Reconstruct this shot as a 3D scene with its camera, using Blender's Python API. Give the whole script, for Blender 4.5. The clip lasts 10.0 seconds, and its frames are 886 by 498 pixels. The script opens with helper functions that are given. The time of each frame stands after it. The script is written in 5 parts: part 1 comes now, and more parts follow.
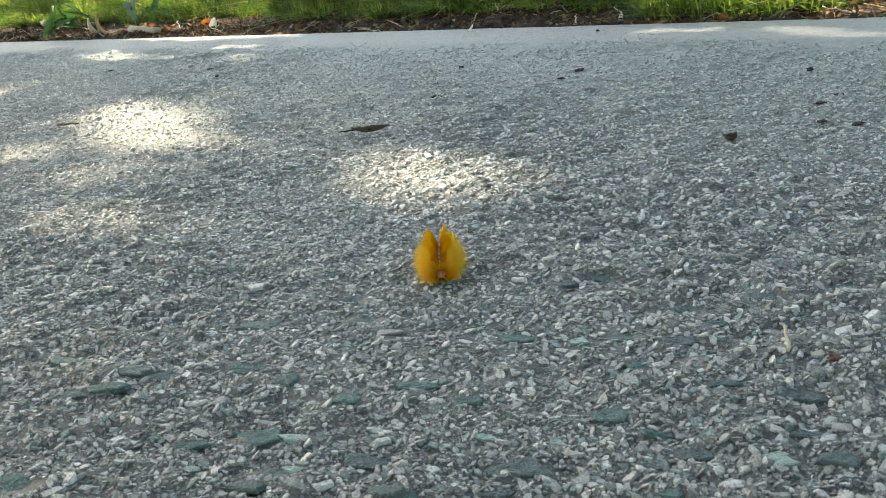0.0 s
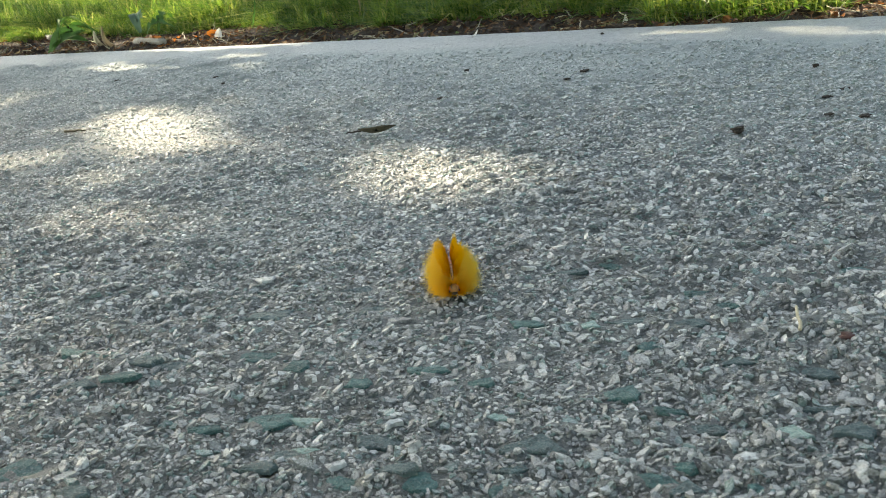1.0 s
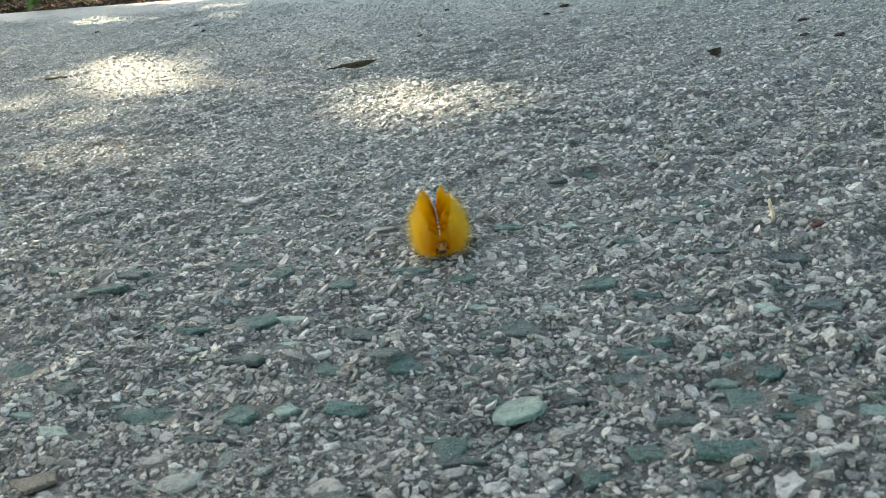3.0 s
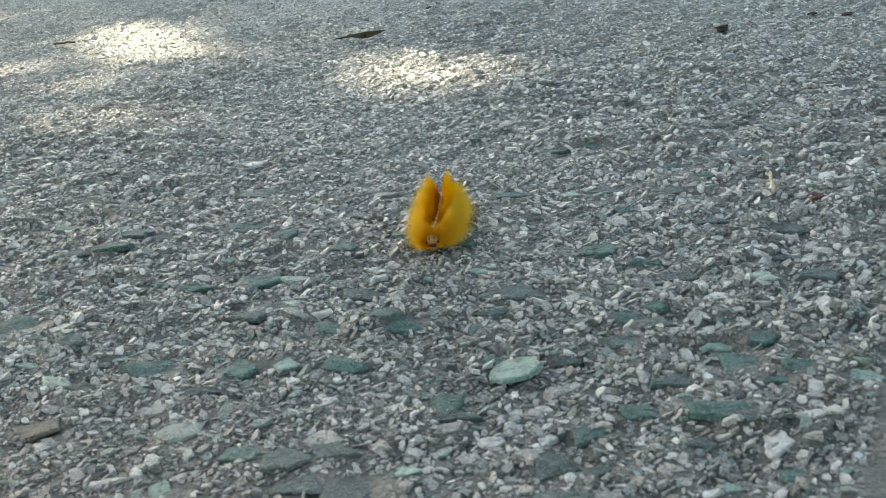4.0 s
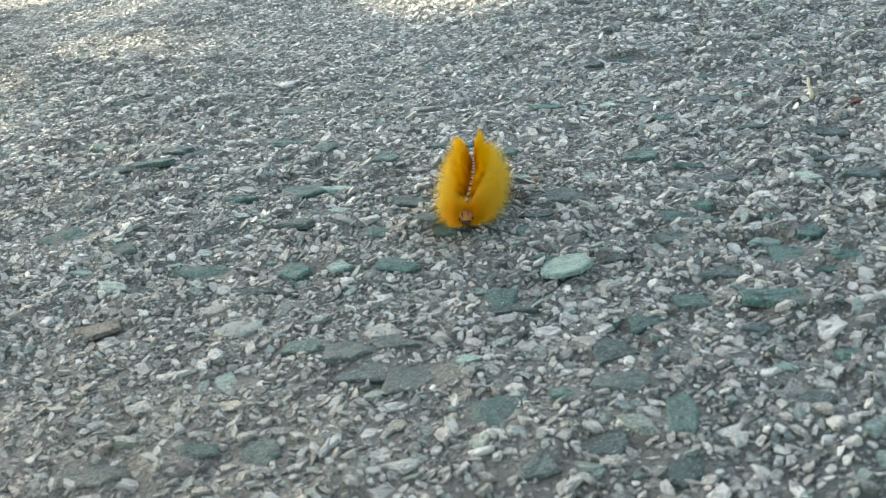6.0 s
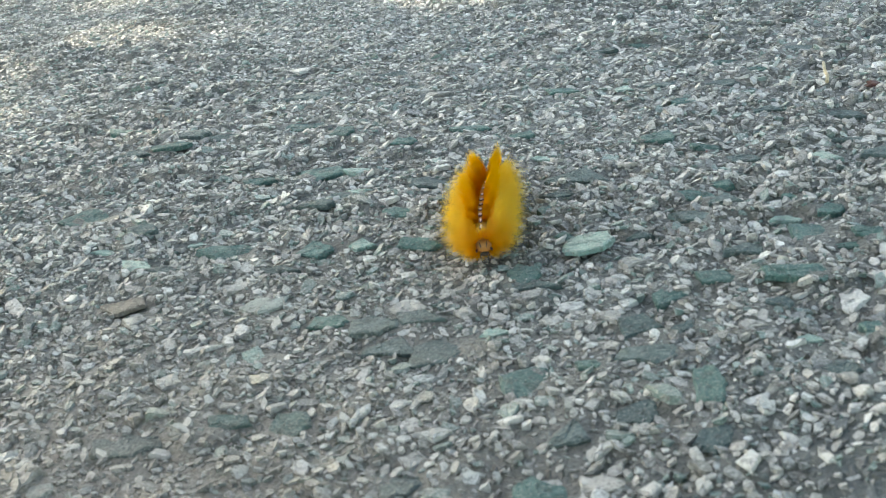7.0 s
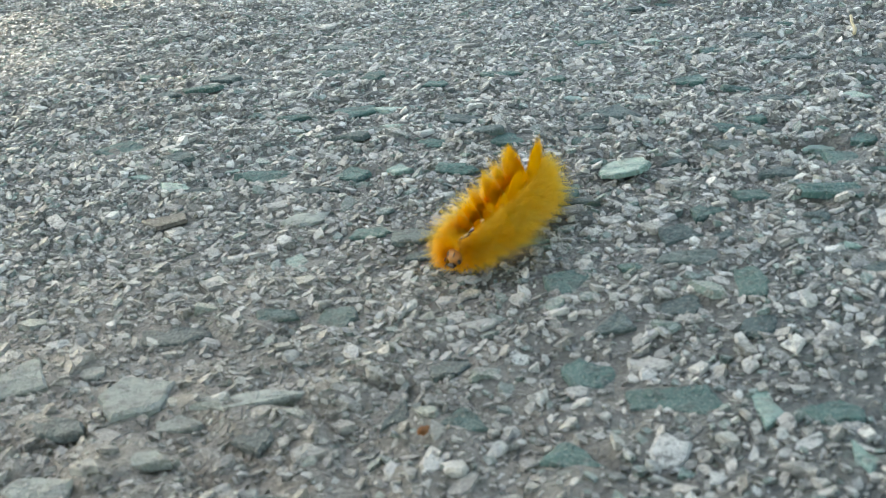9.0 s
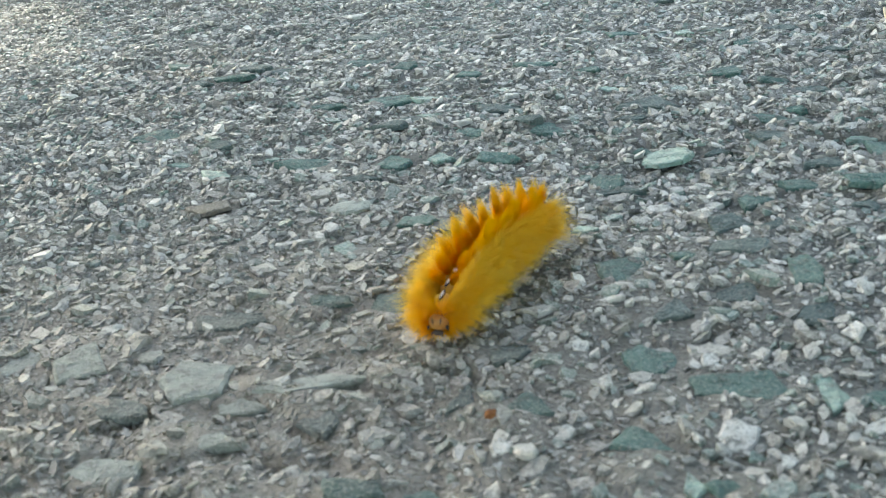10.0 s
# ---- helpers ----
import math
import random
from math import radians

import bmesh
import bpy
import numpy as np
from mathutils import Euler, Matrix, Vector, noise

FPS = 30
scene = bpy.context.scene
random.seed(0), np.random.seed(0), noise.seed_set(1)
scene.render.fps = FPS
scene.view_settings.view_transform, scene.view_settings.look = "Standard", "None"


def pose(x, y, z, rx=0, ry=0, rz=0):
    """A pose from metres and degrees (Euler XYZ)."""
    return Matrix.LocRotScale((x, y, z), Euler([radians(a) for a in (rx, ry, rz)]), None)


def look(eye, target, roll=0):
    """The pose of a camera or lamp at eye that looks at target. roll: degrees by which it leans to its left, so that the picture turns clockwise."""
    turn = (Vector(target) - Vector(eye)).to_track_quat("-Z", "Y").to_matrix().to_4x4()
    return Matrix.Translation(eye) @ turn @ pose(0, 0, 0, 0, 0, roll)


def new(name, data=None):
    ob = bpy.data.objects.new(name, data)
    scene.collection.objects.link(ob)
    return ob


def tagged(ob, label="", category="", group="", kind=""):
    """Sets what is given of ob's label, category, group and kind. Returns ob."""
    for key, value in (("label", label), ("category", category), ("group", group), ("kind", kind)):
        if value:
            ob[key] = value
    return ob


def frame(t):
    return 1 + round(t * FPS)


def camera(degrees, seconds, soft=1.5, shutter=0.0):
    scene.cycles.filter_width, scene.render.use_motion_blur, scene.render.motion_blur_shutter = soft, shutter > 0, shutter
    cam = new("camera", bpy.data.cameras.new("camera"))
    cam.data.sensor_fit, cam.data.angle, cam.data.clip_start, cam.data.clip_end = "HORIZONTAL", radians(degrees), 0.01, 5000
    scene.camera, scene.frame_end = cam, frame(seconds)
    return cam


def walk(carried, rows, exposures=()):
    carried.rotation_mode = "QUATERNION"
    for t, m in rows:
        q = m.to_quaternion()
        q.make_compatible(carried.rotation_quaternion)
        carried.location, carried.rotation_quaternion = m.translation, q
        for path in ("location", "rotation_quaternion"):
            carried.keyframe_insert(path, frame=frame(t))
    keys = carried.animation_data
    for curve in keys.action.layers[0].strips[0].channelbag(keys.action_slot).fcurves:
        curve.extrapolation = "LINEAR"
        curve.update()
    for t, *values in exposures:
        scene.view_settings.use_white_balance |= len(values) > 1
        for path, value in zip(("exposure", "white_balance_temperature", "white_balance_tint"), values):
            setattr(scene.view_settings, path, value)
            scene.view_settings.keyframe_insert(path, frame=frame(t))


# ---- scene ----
cam = camera(43, 10.0, soft=0.85)
cam.data.dof.use_dof, cam.data.dof.focus_distance, cam.data.dof.aperture_fstop = True, 0.62, 66.0
PATH = [
    (0, (0.13093, 0.14260, 0.16366), (0.06630, 1.08873, -0.15361), -8.94),
    (0.5, (0.12700, 0.13735, 0.15557), (0.06250, 1.09049, -0.14003), -8.89),
    (1, (0.12781, 0.13898, 0.15392), (0.06055, 1.08937, -0.14980), -9.49),
    (1.5, (0.12479, 0.13819, 0.15060), (0.05851, 1.08827, -0.15426), -9.53),
    (2, (0.12546, 0.13308, 0.14035), (0.06354, 1.08078, -0.17275), -9.75),
    (2.2, (0.12646, 0.13105, 0.13906), (0.06682, 1.07635, -0.18165), -9.70),
    (3.3, (0.12744, 0.12430, 0.13472), (0.06661, 1.06350, -0.20322), -10.65),
    (3.5, (0.12829, 0.12401, 0.13428), (0.06486, 1.06201, -0.20649), -10.03),
    (4, (0.12726, 0.12004, 0.13220), (0.06058, 1.05375, -0.21956), -9.29),
    (4.5, (0.12389, 0.11511, 0.12998), (0.05422, 1.04454, -0.23238), -9.01),
    (5, (0.11338, 0.11406, 0.12765), (0.04431, 1.04162, -0.23959), -9.09),
    (5.5, (0.11419, 0.10926, 0.12291), (0.03988, 1.02901, -0.26248), -9.41),
    (5.7, (0.11465, 0.11066, 0.12617), (0.03714, 1.02613, -0.26868), -9.87),
    (6.8, (0.11016, 0.10790, 0.12378), (0.02878, 1.02056, -0.27677), -10.39),
    (7, (0.10815, 0.10593, 0.12342), (0.02729, 1.01849, -0.27746), -10.13),
    (7.5, (0.10686, 0.10340, 0.12130), (0.02427, 1.01396, -0.28373), -9.71),
    (8, (0.10648, 0.10317, 0.11313), (0.02373, 1.01178, -0.29623), -9.47),
    (8.5, (0.10135, 0.09319, 0.10892), (0.02270, 1.00601, -0.29179), -9.13),
    (9, (0.09465, 0.09120, 0.10639), (0.01754, 1.00604, -0.29000), -8.56),
    (9.5, (0.08661, 0.09070, 0.10408), (0.01130, 1.00437, -0.29534), -8.29),
    (10, (0.08268, 0.08879, 0.10728), (0.00561, 1.00142, -0.29419), -8.24),
]
walk(cam, [(t, look(eye, target, roll)) for t, eye, target, roll in PATH],
     exposures=[(0.0, 2.50), (2.2, 2.48), (4.5, 2.62), (5.5, 2.82), (7.0, 2.90), (10.0, 2.90)])

# ---------------------------------------------------------------- light
SUN_TO = Vector((-0.62, 0.52, 0.60)).normalized()      # the way from the ground to the sun
world = bpy.data.worlds.new("world")
scene.world = world
world.use_nodes = True
_wt = world.node_tree
_sky = _wt.nodes.new("ShaderNodeTexSky")
_sky.sky_type = 'NISHITA'
_sky.sun_disc = False
_sky.sun_elevation = math.asin(SUN_TO.z)
_sky.sun_rotation = math.atan2(SUN_TO.x, SUN_TO.y)
_wt.links.new(_sky.outputs[0], _wt.nodes["Background"].inputs[0])
_wt.nodes["Background"].inputs[1].default_value = 0.088
_sd = bpy.data.lights.new("sun", 'SUN')
_sd.energy, _sd.angle, _sd.color = 3.8, radians(0.53), (1.0, 0.95, 0.87)
sun = new("sun", _sd)
sun.matrix_world = look(SUN_TO * 30, (0, 0, 0))
scene.view_settings.use_white_balance = True
scene.view_settings.white_balance_temperature = 8680
scene.view_settings.white_balance_tint = 6

# ---------------------------------------------------------------- materials


def mat(name):
    m = bpy.data.materials.new(name)
    m.use_nodes = True
    return m, m.node_tree, m.node_tree.nodes["Principled BSDF"]


def node(nt, kind, **values):
    n = nt.nodes.new(kind)
    for k, v in values.items():
        n.inputs[k.replace("_", " ")].default_value = v
    return n


def ramp(nt, source, stops, mode='LINEAR'):
    r = nt.nodes.new("ShaderNodeValToRGB")
    r.color_ramp.interpolation = mode
    while len(r.color_ramp.elements) < len(stops):
        r.color_ramp.elements.new(0.5)
    for e, (p, c) in zip(r.color_ramp.elements, stops):
        e.position, e.color = p, (*c, 1)
    nt.links.new(source, r.inputs[0])
    return r.outputs[0]


def mix(nt, fac, a, b, blend='MIX'):
    m = nt.nodes.new("ShaderNodeMix")
    m.data_type, m.blend_type = 'RGBA', blend
    for s, v in ((m.inputs[0], fac), (m.inputs[6], a), (m.inputs[7], b)):
        if isinstance(v, (int, float)):
            s.default_value = v
        elif isinstance(v, tuple):
            s.default_value = (*v, 1)
        else:
            nt.links.new(v, s)
    return m.outputs[2]


def grain(nt, coords, scale, detail=3.0, rough=0.6):
    n = node(nt, "ShaderNodeTexNoise", Scale=scale, Detail=detail, Roughness=rough)
    nt.links.new(coords, n.inputs["Vector"])
    return n.outputs["Fac"]


def bump(nt, bsdf, height, strength, distance):
    b = node(nt, "ShaderNodeBump", Strength=strength, Distance=distance)
    nt.links.new(height, b.inputs["Height"])
    nt.links.new(b.outputs[0], bsdf.inputs["Normal"])


def position(nt):
    return nt.nodes.new("ShaderNodeNewGeometry").outputs["Position"]


def coords(nt):
    return nt.nodes.new("ShaderNodeTexCoord").outputs["Object"]


EDGE_Y, EDGE_TURN = 1.445, radians(-40.5)
ALONG = Vector((math.cos(EDGE_TURN), math.sin(EDGE_TURN), 0))
ACROSS = Vector((-math.sin(EDGE_TURN), math.cos(EDGE_TURN), 0))
ORIGIN = Vector((0, EDGE_Y, 0))


def verge_point(u, v, z=0.0):
    """A place by its distance along the edge of the path, and across it into the verge."""
    return ORIGIN + ALONG * u + ACROSS * v + Vector((0, 0, z))


def uv_of(x, y):
    d = Vector((x, y, 0)) - ORIGIN
    return d.dot(ALONG), d.dot(ACROSS)


def dusty(nt, p):
    """How much pale dust lies on the path: most in a worn hollow, in ragged patches."""
    away = nt.nodes.new("ShaderNodeVectorMath")
    away.operation = 'DISTANCE'
    away.inputs[1].default_value = (-0.01, 0.255, 0)
    nt.links.new(p, away.inputs[0])
    wob = node(nt, "ShaderNodeMath")
    wob.operation = 'MULTIPLY_ADD'
    nt.links.new(grain(nt, p, 38, 4), wob.inputs[0])
    wob.inputs[1].default_value = 0.07
    nt.links.new(away.outputs["Value"], wob.inputs[2])
    rng = nt.nodes.new("ShaderNodeMapRange")
    rng.inputs["From Min"].default_value, rng.inputs["From Max"].default_value = 0.190, 0.085
    nt.links.new(wob.outputs[0], rng.inputs["Value"])
    return rng.outputs[0]


def far_fade(nt, p):
    """Far brightness and softness painted into the colour: stronger towards the path's edge, ragged."""
    d = nt.nodes.new("ShaderNodeVectorMath")
    d.operation = 'DOT_PRODUCT'
    d.inputs[1].default_value = ACROSS
    nt.links.new(p, d.inputs[0])
    wob = node(nt, "ShaderNodeMath")
    wob.operation = 'MULTIPLY_ADD'
    nt.links.new(grain(nt, p, 9, 5, 0.65), wob.inputs[0])
    wob.inputs[1].default_value = 0.22
    nt.links.new(d.outputs["Value"], wob.inputs[2])
    rng = nt.nodes.new("ShaderNodeMapRange")
    edge = ORIGIN.dot(ACROSS) + 0.11
    rng.inputs["From Min"].default_value, rng.inputs["From Max"].default_value = edge - 0.42, edge - 0.12
    rng.inputs["To Max"].default_value = 0.72
    nt.links.new(wob.outputs[0], rng.inputs["Value"])
    return rng.outputs[0]


FADE_TONE = (0.270, 0.312, 0.298)      # the pale tone that lightens and evens out the path's far side


def binder_material():
    m, nt, b = mat("asphalt_binder")
    p = position(nt)
    fine, mid, broad = grain(nt, p, 900, 4), grain(nt, p, 160, 4), grain(nt, p, 14, 3)
    # fine grit held in the bitumen
    flat = nt.nodes.new("ShaderNodeVectorMath")
    flat.operation = 'MULTIPLY'
    flat.inputs[1].default_value = (1, 1, 0)
    nt.links.new(p, flat.inputs[0])
    grit = node(nt, "ShaderNodeTexVoronoi", Scale=430.0, Randomness=1.0)
    rim = node(nt, "ShaderNodeTexVoronoi", Scale=430.0, Randomness=1.0)
    rim.feature = 'DISTANCE_TO_EDGE'
    ragged = node(nt, "ShaderNodeTexNoise", Scale=700.0, Detail=3.0)
    nt.links.new(p, ragged.inputs["Vector"])
    bent = nt.nodes.new("ShaderNodeVectorMath")
    bent.operation = 'MULTIPLY_ADD'
    bent.inputs[1].default_value = (0.0016, 0.0016, 0)
    nt.links.new(ragged.outputs["Color"], bent.inputs[0])
    nt.links.new(flat.outputs[0], bent.inputs[2])
    for g in (grit, rim):
        nt.links.new(bent.outputs[0], g.inputs["Vector"])
    bitumen = ramp(nt, fine, [(0.3, (0.030, 0.036, 0.036)), (0.52, (0.062, 0.072, 0.072)), (0.72, (0.15, 0.163, 0.16))])
    pick = nt.nodes.new("ShaderNodeSeparateColor")
    nt.links.new(grit.outputs["Color"], pick.inputs[0])
    chip = ramp(nt, pick.outputs[0], [(0.0, (0.10, 0.10, 0.10)), (0.3, (0.24, 0.245, 0.24)), (0.5, (0.15, 0.21, 0.205)), (0.65, (0.29, 0.295, 0.29)), (0.85, (0.46, 0.46, 0.45))], 'CONSTANT')
    shown = ramp(nt, rim.outputs["Distance"], [(0.06, (0, 0, 0)), (0.16, (0.85, 0.85, 0.85))])
    smear = ramp(nt, mid, [(0.40, (1, 1, 1)), (0.58, (0.12, 0.12, 0.12))])
    shown = mix(nt, 1.0, shown, smear, 'MULTIPLY')
    shown = mix(nt, 1.0, shown, ramp(nt, pick.outputs[1], [(0.0, (0.0, 0.0, 0.0)), (0.42, (1, 1, 1))], 'CONSTANT'), 'MULTIPLY')
    col = mix(nt, shown, bitumen, chip)
    col = mix(nt, 0.22, col, ramp(nt, broad, [(0.35, (0.07, 0.105, 0.105)), (0.65, (0.22, 0.21, 0.185))]))
    col = mix(nt, far_fade(nt, p), col, FADE_TONE)
    # dust swept to the edge of the path
    sep = nt.nodes.new("ShaderNodeVectorMath")
    sep.operation = 'DOT_PRODUCT'
    sep.inputs[1].default_value = ACROSS
    nt.links.new(p, sep.inputs[0])
    wob = node(nt, "ShaderNodeMath")
    wob.operation = 'MULTIPLY_ADD'
    nt.links.new(broad, wob.inputs[0])
    wob.inputs[1].default_value = 0.05
    nt.links.new(sep.outputs["Value"], wob.inputs[2])
    edge = ORIGIN.dot(ACROSS)
    rng = nt.nodes.new("ShaderNodeMapRange")
    rng.inputs["From Min"].default_value = edge - 0.07
    rng.inputs["From Max"].default_value = edge - 0.042
    nt.links.new(wob.outputs[0], rng.inputs["Value"])
    dust = mix(nt, 0.5, ramp(nt, mid, [(0.35, (0.24, 0.255, 0.25)), (0.65, (0.40, 0.405, 0.39))]), ramp(nt, fine, [(0.35, (0.20, 0.207, 0.20)), (0.65, (0.44, 0.445, 0.43))]))
    dirt = ramp(nt, fine, [(0.3, (0.15, 0.134, 0.117)), (0.7, (0.42, 0.382, 0.345))])
    col = mix(nt, mix(nt, 1.0, dusty(nt, p), (0.62, 0.62, 0.62), 'MULTIPLY'), col, dirt)
    nt.links.new(mix(nt, rng.outputs[0], col, dust), b.inputs["Base Color"])
    b.inputs["Roughness"].default_value = 0.46
    b.inputs["Specular IOR Level"].default_value = 0.65
    h = node(nt, "ShaderNodeMath")
    h.operation = 'MULTIPLY_ADD'
    nt.links.new(fine, h.inputs[0])
    h.inputs[1].default_value = 1.3
    nt.links.new(shown, h.inputs[2])
    bump(nt, b, h.outputs[0], 1.0, 0.0010)
    return m


GREY_STOPS = [(0.0, (0.115, 0.12, 0.12)), (0.10, (0.43, 0.435, 0.43)), (0.24, (0.22, 0.23, 0.23)), (0.36, (0.62, 0.625, 0.615)),
              (0.50, (0.30, 0.312, 0.312)), (0.62, (0.77, 0.775, 0.765)), (0.69, (0.10, 0.20, 0.19)), (0.78, (0.47, 0.455, 0.43)),
              (0.83, (0.15, 0.27, 0.255)), (0.90, (0.07, 0.10, 0.105)), (0.94, (0.80, 0.805, 0.80))]


def stone_material(name, stops, per_object, gloss=0.29):
    m, nt, b = mat(name)
    p = position(nt)
    if per_object:
        pick = nt.nodes.new("ShaderNodeObjectInfo").outputs["Random"]
    else:
        pick = nt.nodes.new("ShaderNodeNewGeometry").outputs["Random Per Island"]
    col = ramp(nt, pick, stops, 'CONSTANT') if len(stops) > 2 else ramp(nt, pick, stops)
    speck, cloud = grain(nt, p, 1400, 4), grain(nt, p, 260, 4)
    patch = grain(nt, p, 330, 5, 0.7)
    if len(stops) > 2:
        col = mix(nt, ramp(nt, cloud, [(0.38, (0.0, 0.0, 0.0)), (0.72, (0.5, 0.5, 0.5))]), col, (0.24, 0.245, 0.24))
        col = mix(nt, ramp(nt, patch, [(0.54, (0.0, 0.0, 0.0)), (0.60, (0.85, 0.85, 0.85))]), col, (0.165, 0.17, 0.168))
        col = mix(nt, ramp(nt, speck, [(0.5, (0, 0, 0)), (0.70, (0.6, 0.6, 0.6))]), col, (0.60, 0.60, 0.58))
        col = mix(nt, ramp(nt, speck, [(0.34, (0.55, 0.55, 0.55)), (0.44, (0, 0, 0))]), col, (0.07, 0.07, 0.068))
    else:
        # one kind of rock: its own colour, clouded and worn
        col = mix(nt, ramp(nt, cloud, [(0.36, (0.0, 0.0, 0.0)), (0.70, (0.8, 0.8, 0.8))]), col, (0.55, 0.56, 0.58), 'MULTIPLY')
        col = mix(nt, ramp(nt, patch, [(0.52, (0.0, 0.0, 0.0)), (0.60, (0.8, 0.8, 0.8))]), col, (0.45, 0.46, 0.47), 'MULTIPLY')
        col = mix(nt, ramp(nt, speck, [(0.5, (0, 0, 0)), (0.70, (0.4, 0.4, 0.4))]), col, (0.45, 0.46, 0.45))
    col = mix(nt, far_fade(nt, p), col, FADE_TONE)
    dirt = ramp(nt, speck, [(0.3, (0.17, 0.152, 0.133)), (0.7, (0.46, 0.422, 0.385))])
    cover = 0.56 if len(stops) > 2 else 0.30
    col = mix(nt, mix(nt, 1.0, dusty(nt, p), (cover, cover, cover), 'MULTIPLY'), col, dirt)
    nt.links.new(col, b.inputs["Base Color"])
    b.inputs["Roughness"].default_value = gloss
    b.inputs["Specular IOR Level"].default_value = 0.9 if len(stops) > 2 else 0.6 if gloss < 0.4 else 0.3
    h = node(nt, "ShaderNodeMath")
    h.operation = 'ADD'
    nt.links.new(speck, h.inputs[0])
    nt.links.new(cloud, h.inputs[1])
    bump(nt, b, h.outputs[0], 0.9, 0.0009)
    return m


def plain(name, a, c, scale, rough=0.7, bumps=0.3, depth=0.001, through_light=0.0, third=None):
    """Two or three colours clouded at one scale, with grain; some light may pass through."""
    m, nt, b = mat(name)
    p = coords(nt)
    g1, g2 = grain(nt, p, scale, 4), grain(nt, p, scale * 6, 3)
    stops = [(0.32, a), (0.66, c)] if third is None else [(0.3, a), (0.52, c), (0.72, third)]
    col = mix(nt, 0.35, ramp(nt, g1, stops), ramp(nt, g2, stops))
    nt.links.new(col, b.inputs["Base Color"])
    b.inputs["Roughness"].default_value = rough
    bump(nt, b, g2, bumps, depth)
    if through_light:
        t = nt.nodes.new("ShaderNodeBsdfTranslucent")
        nt.links.new(col, t.inputs["Color"])
        s = nt.nodes.new("ShaderNodeMixShader")
        s.inputs[0].default_value = through_light
        nt.links.new(b.outputs[0], s.inputs[1])
        nt.links.new(t.outputs[0], s.inputs[2])
        nt.links.new(s.outputs[0], nt.nodes["Material Output"].inputs[0])
    return m


def strand_material(name, stops, through_light, rough=0.5):
    """Blades and leaves: each island takes its own colour from the stops."""
    m, nt, b = mat(name)
    r = nt.nodes.new("ShaderNodeNewGeometry").outputs["Random Per Island"]
    col = ramp(nt, r, stops)
    g = grain(nt, position(nt), 60, 3)
    col = mix(nt, ramp(nt, g, [(0.35, (0, 0, 0)), (0.7, (0.4, 0.4, 0.4))]), col, stops[0][1])
    nt.links.new(col, b.inputs["Base Color"])
    b.inputs["Roughness"].default_value = rough
    t = nt.nodes.new("ShaderNodeBsdfTranslucent")
    nt.links.new(col, t.inputs["Color"])
    s = nt.nodes.new("ShaderNodeMixShader")
    s.inputs[0].default_value = through_light
    nt.links.new(b.outputs[0], s.inputs[1])
    nt.links.new(t.outputs[0], s.inputs[2])
    nt.links.new(s.outputs[0], nt.nodes["Material Output"].inputs[0])
    return m


def hair_material(name, root, tip, near, far, through_light=0.7):
    """Hair that changes from its root's colour to its tip's."""
    m, nt, b = mat(name)
    o = coords(nt)
    ln = nt.nodes.new("ShaderNodeVectorMath")
    ln.operation = 'LENGTH'
    nt.links.new(o, ln.inputs[0])
    rng = nt.nodes.new("ShaderNodeMapRange")
    rng.inputs["From Min"].default_value, rng.inputs["From Max"].default_value = near, far
    nt.links.new(ln.outputs["Value"], rng.inputs["Value"])
    col = ramp(nt, rng.outputs[0], [(0.0, root), (1.0, tip)])
    isl = nt.nodes.new("ShaderNodeNewGeometry").outputs["Random Per Island"]
    col = mix(nt, ramp(nt, isl, [(0.0, (0.0, 0.0, 0.0)), (1.0, (0.45, 0.45, 0.45))]), col, tip)
    nt.links.new(col, b.inputs["Base Color"])
    b.inputs["Roughness"].default_value = 0.45
    b.inputs["Specular IOR Level"].default_value = 0.3
    t = nt.nodes.new("ShaderNodeBsdfTranslucent")
    nt.links.new(col, t.inputs["Color"])
    s = nt.nodes.new("ShaderNodeMixShader")
    s.inputs[0].default_value = through_light
    nt.links.new(b.outputs[0], s.inputs[1])
    nt.links.new(t.outputs[0], s.inputs[2])
    nt.links.new(s.outputs[0], nt.nodes["Material Output"].inputs[0])
    return m


M_BINDER = binder_material()
M_STONE = stone_material("mixed_stone", GREY_STOPS, False)
M_STONE_ONE = stone_material("single_stone", GREY_STOPS, True)
M_KEY = {
    "teal": stone_material("teal_stone", [(0.0, (0.045, 0.125, 0.120)), (1.0, (0.085, 0.205, 0.190))], True, 0.55),
    "pale": stone_material("pale_teal_stone", [(0.0, (0.18, 0.34, 0.31)), (1.0, (0.28, 0.455, 0.415))], True),
    "slate": stone_material("slate_stone", [(0.0, (0.065, 0.115, 0.120)), (1.0, (0.11, 0.17, 0.17))], True, 0.55),
    "white": stone_material("white_stone", [(0.0, (0.64, 0.65, 0.64)), (1.0, (0.80, 0.81, 0.80))], True),
    "buff": stone_material("buff_stone", [(0.0, (0.42, 0.42, 0.405)), (1.0, (0.56, 0.555, 0.53))], True),
    "grey": stone_material("grey_stone", [(0.0, (0.30, 0.30, 0.30)), (1.0, (0.42, 0.42, 0.41))], True),
    "dust": stone_material("dusty_slab", [(0.0, (0.33, 0.385, 0.36)), (1.0, (0.46, 0.52, 0.49))], True, 0.6),
    "tan": stone_material("tan_stone", [(0.0, (0.42, 0.29, 0.13)), (1.0, (0.50, 0.36, 0.18))], True),
    "brown": stone_material("brown_stone", [(0.0, (0.17, 0.155, 0.137)), (1.0, (0.22, 0.205, 0.185))], True, 0.55),
}
